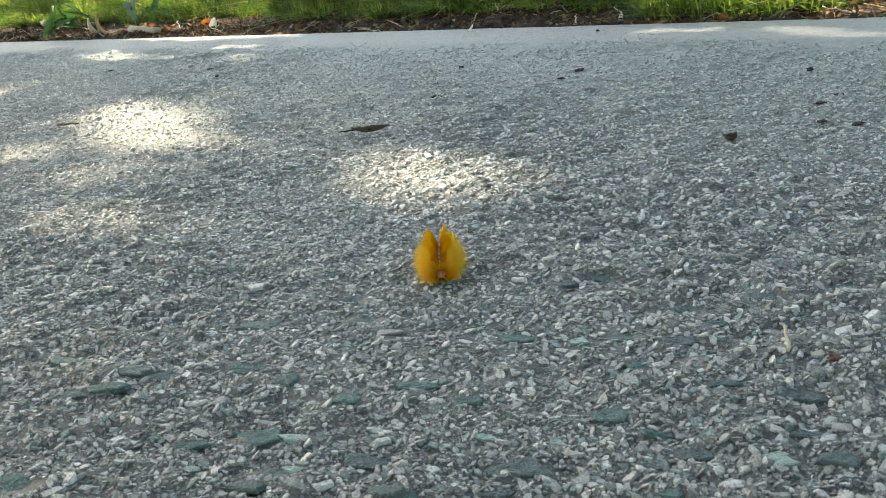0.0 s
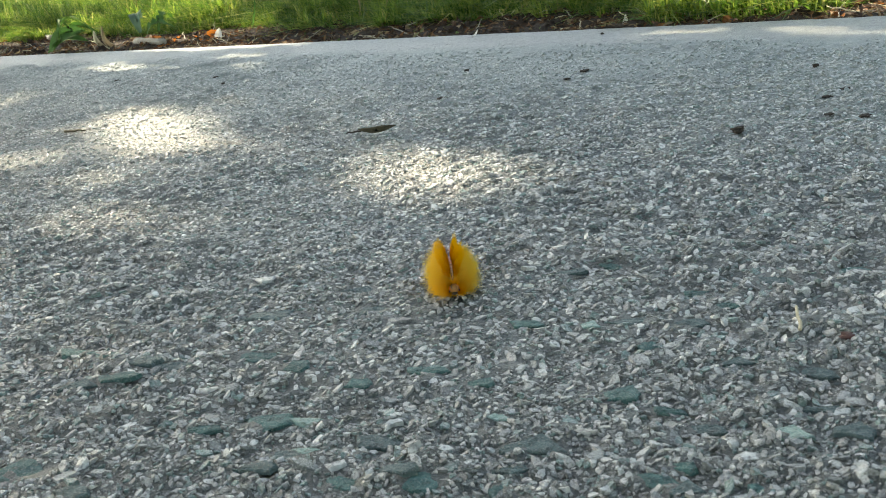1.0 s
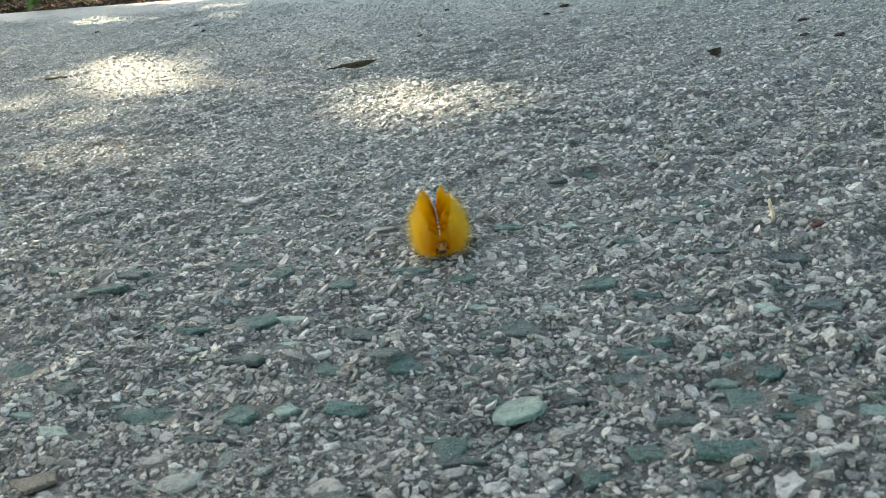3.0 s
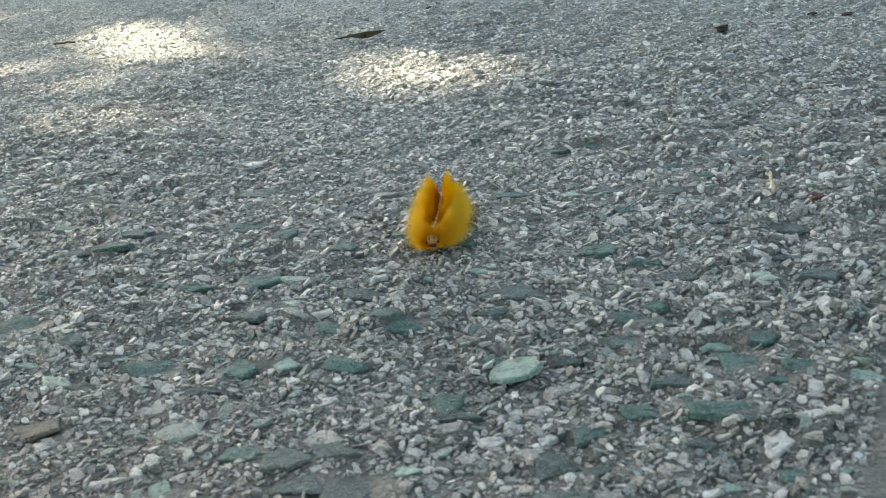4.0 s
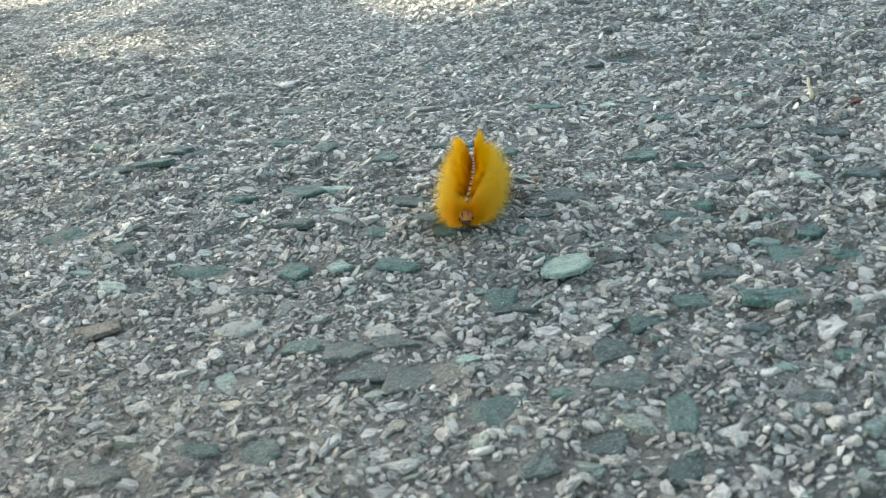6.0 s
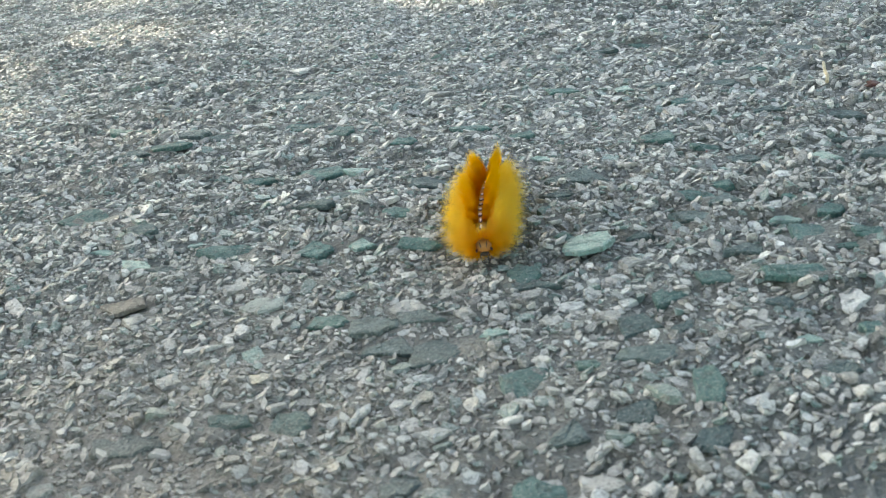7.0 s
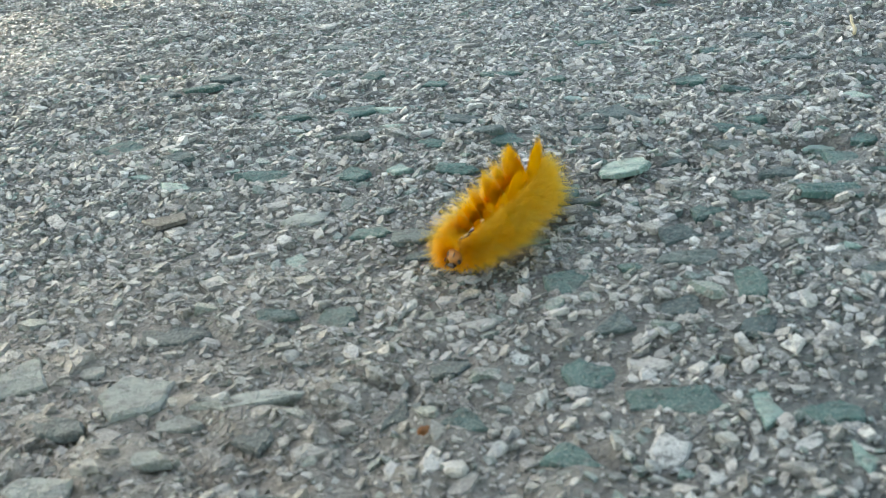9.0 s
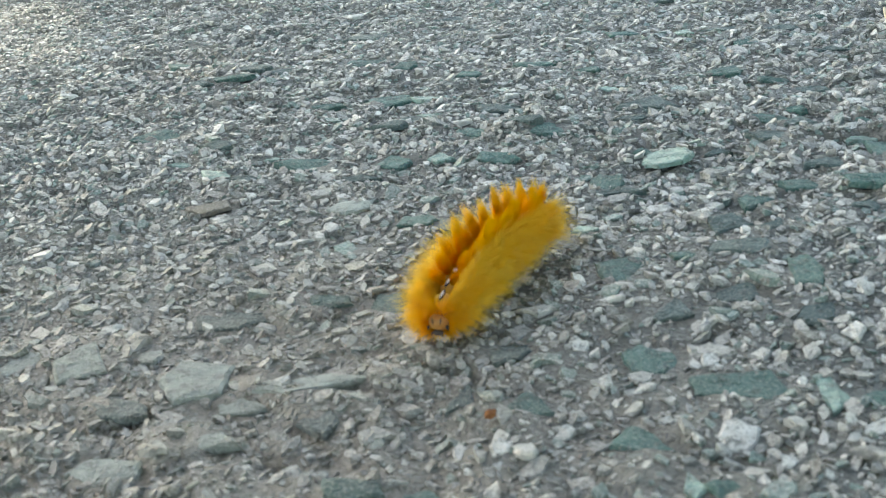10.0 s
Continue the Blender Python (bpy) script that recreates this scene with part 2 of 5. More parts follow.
M_SOIL = plain("soil", (0.018, 0.011, 0.008), (0.045, 0.028, 0.020), 60, 0.95, 1.0, 0.008, third=(0.08, 0.055, 0.04))
def verge_material():
    """Bare crumbly soil beside the path that passes into turf."""
    m, nt, b = mat("verge_soil")
    p = position(nt)
    g1, g2, g3 = grain(nt, p, 60, 4), grain(nt, p, 360, 3), grain(nt, p, 6, 5, 0.7)
    stops = [(0.3, (0.018, 0.011, 0.008)), (0.52, (0.045, 0.028, 0.020)), (0.72, (0.08, 0.055, 0.04))]
    soil = mix(nt, 0.35, ramp(nt, g1, stops), ramp(nt, g2, stops))
    turf = mix(nt, 0.5, ramp(nt, g2, [(0.3, (0.02, 0.055, 0.01)), (0.7, (0.10, 0.19, 0.03))]), ramp(nt, g3, [(0.35, (0.04, 0.09, 0.015)), (0.65, (0.12, 0.17, 0.035))]))
    d = nt.nodes.new("ShaderNodeVectorMath")
    d.operation = 'DOT_PRODUCT'
    d.inputs[1].default_value = ACROSS
    nt.links.new(p, d.inputs[0])
    away = node(nt, "ShaderNodeMath")
    away.operation = 'SUBTRACT'
    nt.links.new(d.outputs["Value"], away.inputs[0])
    away.inputs[1].default_value = ORIGIN.dot(ACROSS) - 1.2
    size = node(nt, "ShaderNodeMath")
    size.operation = 'ABSOLUTE'
    nt.links.new(away.outputs[0], size.inputs[0])
    rng = nt.nodes.new("ShaderNodeMapRange")
    rng.inputs["From Min"].default_value, rng.inputs["From Max"].default_value = 1.50, 1.75
    nt.links.new(size.outputs[0], rng.inputs["Value"])
    nt.links.new(mix(nt, rng.outputs[0], soil, turf), b.inputs["Base Color"])
    b.inputs["Roughness"].default_value = 0.95
    bump(nt, b, g2, 1.0, 0.008)
    return m


M_VERGE = verge_material()
M_GRASS = strand_material("grass_blade", [(0.0, (0.04, 0.110, 0.015)), (0.45, (0.115, 0.215, 0.032)), (0.86, (0.30, 0.38, 0.07)), (1.0, (0.50, 0.44, 0.17))], 0.55, 0.28)
M_LEAF_GREEN = plain("weed_leaf", (0.035, 0.11, 0.02), (0.08, 0.19, 0.04), 80, 0.7, 0.5, 0.002, 0.4)
M_LEAF_BLUE = plain("grey_green_leaf", (0.09, 0.165, 0.10), (0.145, 0.23, 0.15), 80, 0.7, 0.5, 0.002, 0.35)
M_LEAF_YELLOW = plain("yellow_leaf", (0.60, 0.60, 0.04), (0.80, 0.76, 0.06), 60, 0.5, 0.4, 0.002, 0.45)
M_DEAD = [plain("dead_leaf_brown", (0.10, 0.055, 0.03), (0.22, 0.13, 0.07), 70, 0.8, 0.6, 0.003, 0.25),
          plain("dead_leaf_rust", (0.20, 0.075, 0.025), (0.36, 0.15, 0.05), 70, 0.8, 0.6, 0.003, 0.3),
          plain("dead_leaf_tan", (0.25, 0.19, 0.11), (0.42, 0.33, 0.21), 70, 0.8, 0.6, 0.003, 0.25)]
M_SCRAP = strand_material("litter_scrap", [(0.0, (0.035, 0.02, 0.013)), (0.4, (0.10, 0.055, 0.032)), (0.7, (0.22, 0.10, 0.04)), (0.88, (0.34, 0.26, 0.16)), (1.0, (0.10, 0.16, 0.04))], 0.2, 0.8)
M_ORANGE = plain("orange_leaf", (0.45, 0.13, 0.02), (0.62, 0.22, 0.04), 80, 0.7, 0.5, 0.003, 0.45)
M_OLIVE = plain("olive_bark", (0.035, 0.031, 0.018), (0.10, 0.088, 0.052), 150, 0.75, 0.6, 0.002)
M_STRAW = plain("straw", (0.42, 0.36, 0.24), (0.62, 0.55, 0.40), 200, 0.6, 0.4, 0.001)
M_CRUMB = plain("dark_crumb", (0.02, 0.016, 0.013), (0.06, 0.045, 0.035), 200, 0.85, 0.8, 0.002)
M_BUD = plain("red_brown_bud", (0.05, 0.016, 0.014), (0.11, 0.04, 0.035), 250, 0.6, 0.6, 0.002)
M_STICK = plain("weathered_stick", (0.27, 0.235, 0.19), (0.45, 0.41, 0.35), 90, 0.8, 0.7, 0.002)
M_WHITE = plain("white_petal", (0.68, 0.66, 0.62), (0.82, 0.80, 0.76), 90, 0.6, 0.3, 0.001, 0.3)
M_BARK = plain("tree_bark", (0.09, 0.075, 0.055), (0.20, 0.17, 0.13), 9, 0.9, 0.9, 0.02)
M_CROWN = strand_material("tree_leaf", [(0.0, (0.03, 0.08, 0.012)), (0.6, (0.05, 0.12, 0.02)), (1.0, (0.10, 0.16, 0.03))], 0.25, 0.45)
M_TUFT = hair_material("tuft_hair", (1.0, 0.495, 0.011), (1.0, 0.72, 0.05), 0.0070, 0.0135)
M_FUR = hair_material("side_hair", (1.0, 0.615, 0.026), (1.0, 0.78, 0.15), 0.0045, 0.0110)
M_SKIN = plain("caterpillar_skin", (0.72, 0.36, 0.06), (0.84, 0.50, 0.11), 700, 0.5, 0.4, 0.0004)
M_FACE = plain("head_capsule", (0.37, 0.15, 0.04), (0.57, 0.27, 0.08), 900, 0.35, 0.3, 0.0003)
M_BLACK = plain("black_marking", (0.02, 0.012, 0.009), (0.06, 0.03, 0.02), 900, 0.4, 0.3, 0.0003)
M_SPOT = plain("white_marking", (0.74, 0.66, 0.62), (0.86, 0.82, 0.79), 900, 0.4, 0.2, 0.0002)

# ---------------------------------------------------------------- mesh tools


def mesh_of(name, verts, faces, material, smooth=False):
    me = bpy.data.meshes.new(name)
    me.from_pydata([tuple(map(float, v)) for v in verts] if not isinstance(verts, np.ndarray) else verts.tolist(), [], faces.tolist() if isinstance(faces, np.ndarray) else faces)
    me.materials.append(material)
    if smooth:
        me.polygons.foreach_set("use_smooth", [True] * len(me.polygons))
    me.update()
    return me


def part(name, me, parent, label="", m=None):
    ob = new(name, me)
    ob.parent = parent
    if m is not None:
        ob.matrix_basis = m
    if label:
        ob["label"] = label
    return ob


def from_bmesh(name, bm, material, smooth=True):
    me = bpy.data.meshes.new(name)
    bm.to_mesh(me)
    bm.free()
    me.materials.append(material)
    if smooth:
        me.polygons.foreach_set("use_smooth", [True] * len(me.polygons))
    return me


def lattice(x, y, cell, seed):
    """Smooth value noise from 0 to 1 over arrays of places."""
    gx, gy = np.asarray(x) / cell, np.asarray(y) / cell
    ix, iy = np.floor(gx).astype(np.int64), np.floor(gy).astype(np.int64)
    fx, fy = gx - ix, gy - iy
    fx, fy = fx * fx * (3 - 2 * fx), fy * fy * (3 - 2 * fy)

    def at(a, b):
        h = (a * 374761393 + b * 668265263 + seed * 982451653) & 0xFFFFFFFF
        h = ((h ^ (h >> 13)) * 1274126177) & 0xFFFFFFFF
        return ((h ^ (h >> 16)) & 0xFFFF) / 65535.0
    return (at(ix, iy) * (1 - fx) + at(ix + 1, iy) * fx) * (1 - fy) + (at(ix, iy + 1) * (1 - fx) + at(ix + 1, iy + 1) * fx) * fy


def path_height(u, v):
    """The relief of the asphalt between its stones."""
    rough = 0.55 + 1.3 * np.clip(lattice(u, v, 0.09, 5) - 0.35, 0, 1)
    h = 0.0026 * (lattice(u, v, 0.014, 1) - 0.5) + 0.0024 * (lattice(u, v, 0.0055, 2) - 0.5) + 0.0022 * (lattice(u, v, 0.045, 3) - 0.5)
    calm = np.clip((-v - 0.03) / 0.08, 0.12, 1)
    worn = np.exp(-(((u - 0.80) / 0.095) ** 2 + ((v + 0.90) / 0.075) ** 2))
    ridge = np.clip(0.55 - 2 * np.abs(lattice(u, v * 1.6, 0.021, 7) - 0.5), 0, 1)
    chips = np.clip(0.50 - 2 * np.abs(lattice(u * 0.7 + v, v - 0.4 * u, 0.0085, 8) - 0.5), 0, 1)
    h = h - worn * (0.0075 * ridge + 0.0032 * chips)
    return (h * rough * calm) - 0.0006


def grid_mesh(name, us, vs, height, material):
    U, V = np.meshgrid(us, vs)
    Z = height(U, V)
    verts = np.stack([ORIGIN.x + ALONG.x * U + ACROSS.x * V, ORIGIN.y + ALONG.y * U + ACROSS.y * V, Z], -1).reshape(-1, 3)
    n, k = len(vs), len(us)
    i = (np.arange(n - 1)[:, None] * k + np.arange(k - 1)[None, :]).ravel()
    return mesh_of(name, verts, np.stack([i, i + 1, i + k + 1, i + k], -1), material, True)


def steps(*stretches):
    out = []
    for a, b, d in stretches:
        out.append(np.linspace(a, b, max(1, int(round((b - a) / d))), endpoint=False))
    return np.concatenate(out + [[stretches[-1][1]]])


# ---------------------------------------------------------------- ground and path


def soil_height(u, v):
    near = np.exp(-(np.abs(u + 0.6) / 2.2) ** 6) * np.exp(-(np.abs(v - 0.4) / 1.2) ** 4)
    z = 0.007 * (lattice(u, v, 0.035, 11) - 0.5) + 0.007 * (lattice(u, v, 0.012, 12) - 0.5)
    rise = 0.005 * np.clip(v / 0.12, 0, 1)
    return np.where(v < 0.004, -0.03, z * near + rise - 0.004)


ground = new("ground", grid_mesh("ground", steps((-300, -20, 20), (-20, -2.4, 1), (-2.4, 1.2, 0.010), (1.2, 20, 1), (20, 300, 20)),
                                 steps((-300, -20, 20), (-20, 0, 2), (0, 0.008, 0.008), (0.008, 0.9, 0.010), (0.9, 20, 0.8), (20, 300, 20)), soil_height, M_VERGE))
tagged(ground, "dark crumbly soil and turf beside the path", "ground", kind="structure")

pavement = new("pavement", grid_mesh("pavement", steps((-30, -3, 3), (-3, -1.4, 0.1), (-1.4, -0.9, 0.02), (-0.9, 0.52, 0.0042), (0.52, 0.98, 0.0016), (0.98, 1.5, 0.05), (1.5, 30, 3)),
                                     steps((-2.4, -1.0, 0.1), (-1.0, -0.96, 0.01), (-0.96, -0.58, 0.0016), (-0.58, 0.0, 0.0036)), path_height, M_BINDER))
tagged(pavement, "worn grey asphalt path with embedded pale and teal stones", "path", kind="structure")
# the cut edges of the asphalt
for name, v in (("path_edge", 0.0), ("path_edge", -2.4)):
    us = steps((-30, -1.6, 0.5), (-1.6, 0.8, 0.01), (0.8, 30, 0.5))
    top = path_height(us, us * 0 + v) - 0.0003
    out = 0.004 * (lattice(us, us * 0, 0.03, 21) - 0.4) + 0.002
    side = 1 if v == 0 else -1
    vv = [verge_point(u, v, z) for u, z in zip(us, top)] + [verge_point(u, v + side * (o + 0.003), -0.006) for u, o in zip(us, out)] + [verge_point(u, v + side * 0.004, -0.05) for u in us]
    k = len(us)
    ff = [(r * k + i, r * k + i + 1, (r + 1) * k + i + 1, (r + 1) * k + i) for r in range(2) for i in range(k - 1)]
    part(name, mesh_of(name, vv, ff, M_BINDER, True), pavement)

# ---------------------------------------------------------------- stones in the asphalt
rng = np.random.default_rng(7)


def stone_shape(n, rings, r):
    """A broken chip: an angular outline, a sharp shoulder and a nearly flat, tilted top, one unit across."""
    a = (np.arange(n) + r.uniform(-0.38, 0.38, n)) * 2 * np.pi / n
    rad = r.uniform(0.30, 0.60, n)
    edge = np.stack([np.cos(a) * rad, np.sin(a) * rad], -1)
    levels = [(1.04, -0.5), (1.0, 0.10), (0.84, 0.28)] if rings == 3 else [(1.04, -0.35), (0.86, 0.24)]
    verts, tilt = [], r.uniform(-0.7, 0.7, 2)
    for k, (s, z) in enumerate(levels):
        ring = edge * s * (1 + (r.uniform(-0.07, 0.07, (n, 1)) if k else 0))
        top = z + (ring @ tilt if k else 0) + r.uniform(-0.04, 0.04, n) * (k > 0)
        verts.append(np.column_stack([ring, np.broadcast_to(top, n)]))
    c = r.uniform(-0.15, 0.15, 2)
    verts.append(np.array([[c[0], c[1], levels[-1][1] + r.uniform(0, 0.08) + c @ tilt]]))
    faces, R = [], len(levels)
    for k in range(R - 1):
        for i in range(n):
            j = (i + 1) % n
            faces += [(k * n + i, k * n + j, (k + 1) * n + j), (k * n + i, (k + 1) * n + j, (k + 1) * n + i)]
    faces += [((R - 1) * n + i, (R - 1) * n + (i + 1) % n, R * n) for i in range(n)]
    return np.concatenate(verts), np.array(faces)


def shard_shape(r, corners=None, reach=(0.36, 0.60)):
    """A broken slab of rock: straight irregular sides, a chipped shoulder and an uneven split top."""
    corners = corners or r.integers(4, 7)
    ca = np.sort((np.arange(corners) + r.uniform(-0.36, 0.36, corners)) * 2 * np.pi / corners)
    cr = r.uniform(*reach, corners)
    pts = np.stack([np.cos(ca) * cr, np.sin(ca) * cr], -1)
    edge = []
    for i in range(corners):
        a, b = pts[i], pts[(i + 1) % corners]
        for q in (0.0, 0.36, 0.70):
            edge.append(a + (b - a) * q + (r.uniform(-0.035, 0.035, 2) if q else 0))
    edge = np.array(edge)
    n = len(edge)
    tilt, split = r.uniform(-0.5, 0.5, 2), r.normal(0, 1, 2)
    split /= np.linalg.norm(split)
    verts = []
    for k, (s, z) in enumerate(((1.05, -1.1), (1.0, -0.05), (0.88, 0.22), (0.45, 0.28))):
        ring = edge * s * (1 + (r.uniform(-0.06, 0.06, (n, 1)) if k > 1 else 0))
        top = z + ((ring @ tilt) + 0.16 * ((ring @ split) > 0.08) + r.uniform(-0.10, 0.10, n) if k else 0)
        verts.append(np.column_stack([ring, np.broadcast_to(top, n)]))
    verts.append(np.array([[0, 0, 0.30 + r.uniform(-0.08, 0.08)]]))
    faces = []
    for k in range(3):
        for i in range(n):
            j = (i + 1) % n
            faces += [(k * n + i, k * n + j, (k + 1) * n + j), (k * n + i, (k + 1) * n + j, (k + 1) * n + i)]
    faces += [(3 * n + i, 3 * n + (i + 1) % n, 4 * n) for i in range(n)]
    return np.concatenate(verts), np.array(faces)


taken = {}
CELL = 0.006


def room_for(x, y, r):
    for i in range(int((x - r) // CELL) - 1, int((x + r) // CELL) + 2):
        for j in range(int((y - r) // CELL) - 1, int((y + r) // CELL) + 2):
            for a, b, c in taken.get((i, j), ()):
                if (a - x) ** 2 + (b - y) ** 2 < (0.66 * (c + r)) ** 2:
                    return False
    return True


def take(x, y, r):
    taken.setdefault((int(x // CELL), int(y // CELL)), []).append((x, y, r))


KEY_SHAPES = {kind: [mesh_of("stone", *shard_shape(rng), m) for k in range(7)] for kind, m in M_KEY.items()}
OVAL_STONE = mesh_of("stone", *shard_shape(rng, 9, (0.46, 0.54)), M_KEY["pale"])
parts_made = [0]


def key_stone(x, y, w, d, turn, kind, shape=None):
    """A single stone that stands out, with its width and depth."""
    u, v = uv_of(x, y)
    z = float(path_height(np.array([u]), np.array([v]))[0])
    if kind in ("teal", "slate"):
        w, d = w * 1.22, d * 1.22      # thin slabs that spread under the chippings
    thick = {"white": 0.0021, "buff": 0.0018, "grey": 0.0017, "pale": 0.0010, "brown": 0.0008}.get(kind, 0.0013)
    ob = part("stone", shape or KEY_SHAPES[kind][parts_made[0] % 7], pavement)
    ob.matrix_basis = pose(x, y, z + 0.0002, rng.uniform(-5, 5), rng.uniform(-5, 5), turn + rng.uniform(-12, 12)) @ Matrix.Diagonal((w * 1.12, d * 0.95, thick, 1))
    parts_made[0] += 1
    for s in (-0.3, 0.3):
        take(x + w * s * math.cos(radians(turn)), y + w * s * math.sin(radians(turn)), min(w, d) * 0.42)
    take(x, y, min(w, d) * 0.46)


key_stone(0.1222, 0.3782, 0.0128, 0.0130, 10, "pale", OVAL_STONE)
key_stone(0.1681, 0.3430, 0.0118, 0.0089, -14, "teal")
key_stone(0.1768, 0.3300, 0.0077, 0.0106, -14, "white")
key_stone(0.0384, 0.3424, 0.0083, 0.0098, -12, "pale")
key_stone(0.0230, 0.3484, 0.0123, 0.0046, -13, "white")
key_stone(0.0738, 0.3746, 0.0051, 0.0065, -15, "white")
key_stone(0.0889, 0.3484, 0.0054, 0.0060, -13, "buff")
key_stone(0.1720, 0.3959, 0.0054, 0.0096, -18, "buff")
key_stone(0.0653, 0.4306, 0.0069, 0.0073, -18, "white")
key_stone(0.1751, 0.3784, 0.0090, 0.0080, -17, "pale")
key_stone(0.1948, 0.4141, 0.0108, 0.0100, -19, "pale")
key_stone(0.1771, 0.3662, 0.0094, 0.0123, -16, "teal")
key_stone(0.0602, 0.3979, 0.0104, 0.0084, -16, "pale")
key_stone(0.0461, 0.4001, 0.0107, 0.0117, -16, "teal")
key_stone(0.0178, 0.4082, 0.0170, 0.0092, -16, "teal")
key_stone(0.0363, 0.3676, 0.0113, 0.0129, -14, "dust")
key_stone(-0.0003, 0.3698, 0.0068, 0.0081, -13, "buff")
key_stone(-0.0052, 0.3796, 0.0140, 0.0120, -14, "brown")
key_stone(0.1232, 0.3363, 0.0062, 0.0074, -13, "grey")
key_stone(0.1276, 0.3422, 0.0052, 0.0067, -14, "white")
key_stone(0.1156, 0.3451, 0.0067, 0.0069, -14, "white")
key_stone(0.1316, 0.3632, 0.0071, 0.0060, -15, "buff")
key_stone(0.1856, 0.3377, 0.0064, 0.0066, -14, "white")
key_stone(0.1039, 0.3645, 0.0079, 0.0121, -15, "teal")
key_stone(0.0752, 0.3550, 0.0088, 0.0075, -14, "buff")
key_stone(0.0816, 0.4526, 0.0060, 0.0071, -19, "white")
key_stone(0.1884, 0.3598, 0.0065, 0.0065, -16, "teal")
key_stone(0.2011, 0.3517, 0.0086, 0.0074, -16, "pale")
key_stone(0.0784, 0.5406, 0.0150, 0.0110, -24, "grey")
key_stone(0.1528, 0.4520, 0.0081, 0.0121, -21, "teal")
key_stone(0.1235, 0.4264, 0.0194, 0.0096, -19, "slate")
key_stone(0.0923, 0.4153, 0.0106, 0.0124, -17, "teal")
key_stone(0.1497, 0.3497, 0.0079, 0.0071, -14, "teal")
key_stone(0.1756, 0.3160, 0.0044, 0.0065, -13, "teal")
key_stone(0.0180, 0.3342, 0.0073, 0.0079, -12, "buff")
key_stone(0.1522, 0.3236, 0.0059, 0.0059, -13, "buff")
key_stone(0.0832, 0.3332, 0.0148, 0.0147, -13, "slate")
key_stone(0.1607, 0.3919, 0.0090, 0.0072, -17, "slate")
key_stone(-0.0382, 0.4540, 0.0184, 0.0167, -17, "teal")
key_stone(0.1597, 0.3617, 0.0081, 0.0059, -15, "slate")
key_stone(0.0380, 0.4679, 0.0132, 0.0134, -19, "teal")
key_stone(0.0960, 0.3364, 0.0059, 0.0060, -13, "pale")
key_stone(0.1369, 0.3420, 0.0065, 0.0103, -14, "teal")
key_stone(0.1172, 0.2614, 0.0125, 0.0112, -12, "teal")
key_stone(0.1022, 0.2746, 0.0095, 0.0105, -12, "teal")
key_stone(0.0796, 0.2613, 0.0072, 0.0086, -11, "teal")
key_stone(0.0203, 0.2596, 0.0123, 0.0086, -10, "dust")
key_stone(-0.0138, 0.2938, 0.0123, 0.0163, -12, "dust")
key_stone(0.0123, 0.2839, 0.0139, 0.0184, -12, "dust")
key_stone(0.0516, 0.2575, 0.0070, 0.0074, -10, "buff")
key_stone(0.0570, 0.2667, 0.0061, 0.0056, -11, "buff")
key_stone(0.0667, 0.2735, 0.0051, 0.0050, -12, "grey")
key_stone(0.1318, 0.2574, 0.0055, 0.0152, -11, "pale")
key_stone(0.1414, 0.2546, 0.0089, 0.0099, -11, "teal")
key_stone(0.1013, 0.3112, 0.0092, 0.0180, -15, "teal")
key_stone(0.1387, 0.3005, 0.0067, 0.0157, -15, "teal")
key_stone(0.1236, 0.2965, 0.0079, 0.0091, -14, "slate")
key_stone(0.0828, 0.2971, 0.0074, 0.0056, -14, "white")
key_stone(0.0782, 0.2908, 0.0066, 0.0072, -13, "buff")
key_stone(0.0308, 0.2775, 0.0062, 0.0040, -11, "white")
key_stone(0.0669, 0.3078, 0.0033, 0.0088, -14, "white")
key_stone(-0.0037, 0.3006, 0.0069, 0.0096, -12, "grey")
key_stone(-0.0119, 0.3096, 0.0052, 0.0079, -13, "white")
key_stone(0.0096, 0.3281, 0.0039, 0.0054, -14, "white")
key_stone(0.1224, 0.2708, 0.0038, 0.0057, -12, "white")
key_stone(0.1319, 0.2706, 0.0033, 0.0049, -12, "white")
key_stone(0.0974, 0.2475, 0.0084, 0.0081, -10, "teal")
key_stone(0.1326, 0.2373, 0.0055, 0.0045, -10, "grey")
key_stone(0.0362, 0.3130, 0.0082, 0.0070, -14, "teal")
key_stone(0.0507, 0.3089, 0.0106, 0.0096, -14, "teal")
key_stone(0.1367, 0.2846, 0.0063, 0.0092, -14, "slate")
key_stone(0.0035, 0.2539, 0.0134, 0.0096, -10, "dust")
key_stone(0.0672, 0.2657, 0.0047, 0.0078, -11, "slate")
key_stone(0.0928, 0.2663, 0.0041, 0.0058, -12, "white")
key_stone(0.1157, 0.2849, 0.0032, 0.0069, -13, "white")
key_stone(0.1422, 0.2394, 0.0049, 0.0092, -10, "pale")
key_stone(0.0804, 0.3204, 0.0058, 0.0042, -15, "white")
key_stone(0.0554, 0.2436, 0.0043, 0.0029, -9, "buff")
key_stone(0.1405, 0.2746, 0.0040, 0.0076, -13, "white")
key_stone(0.1490, 0.8360, 0.0100, 0.0090, -34, "buff")
key_stone(0.0274, 0.9568, 0.0090, 0.0080, -34, "white")
key_stone(0.0388, 0.2769, 0.0222, 0.0094, -11, "dust")
key_stone(0.0482, 0.2411, 0.0087, 0.0067, -9, "teal")
key_stone(0.0605, 0.2384, 0.0066, 0.0052, -9, "teal")
key_stone(0.0239, 0.2728, 0.0117, 0.0064, -11, "dust")
key_stone(0.0139, 0.3104, 0.0194, 0.0090, -13, "slate")
key_stone(-0.0297, 0.2978, 0.0084, 0.0135, -12, "dust")
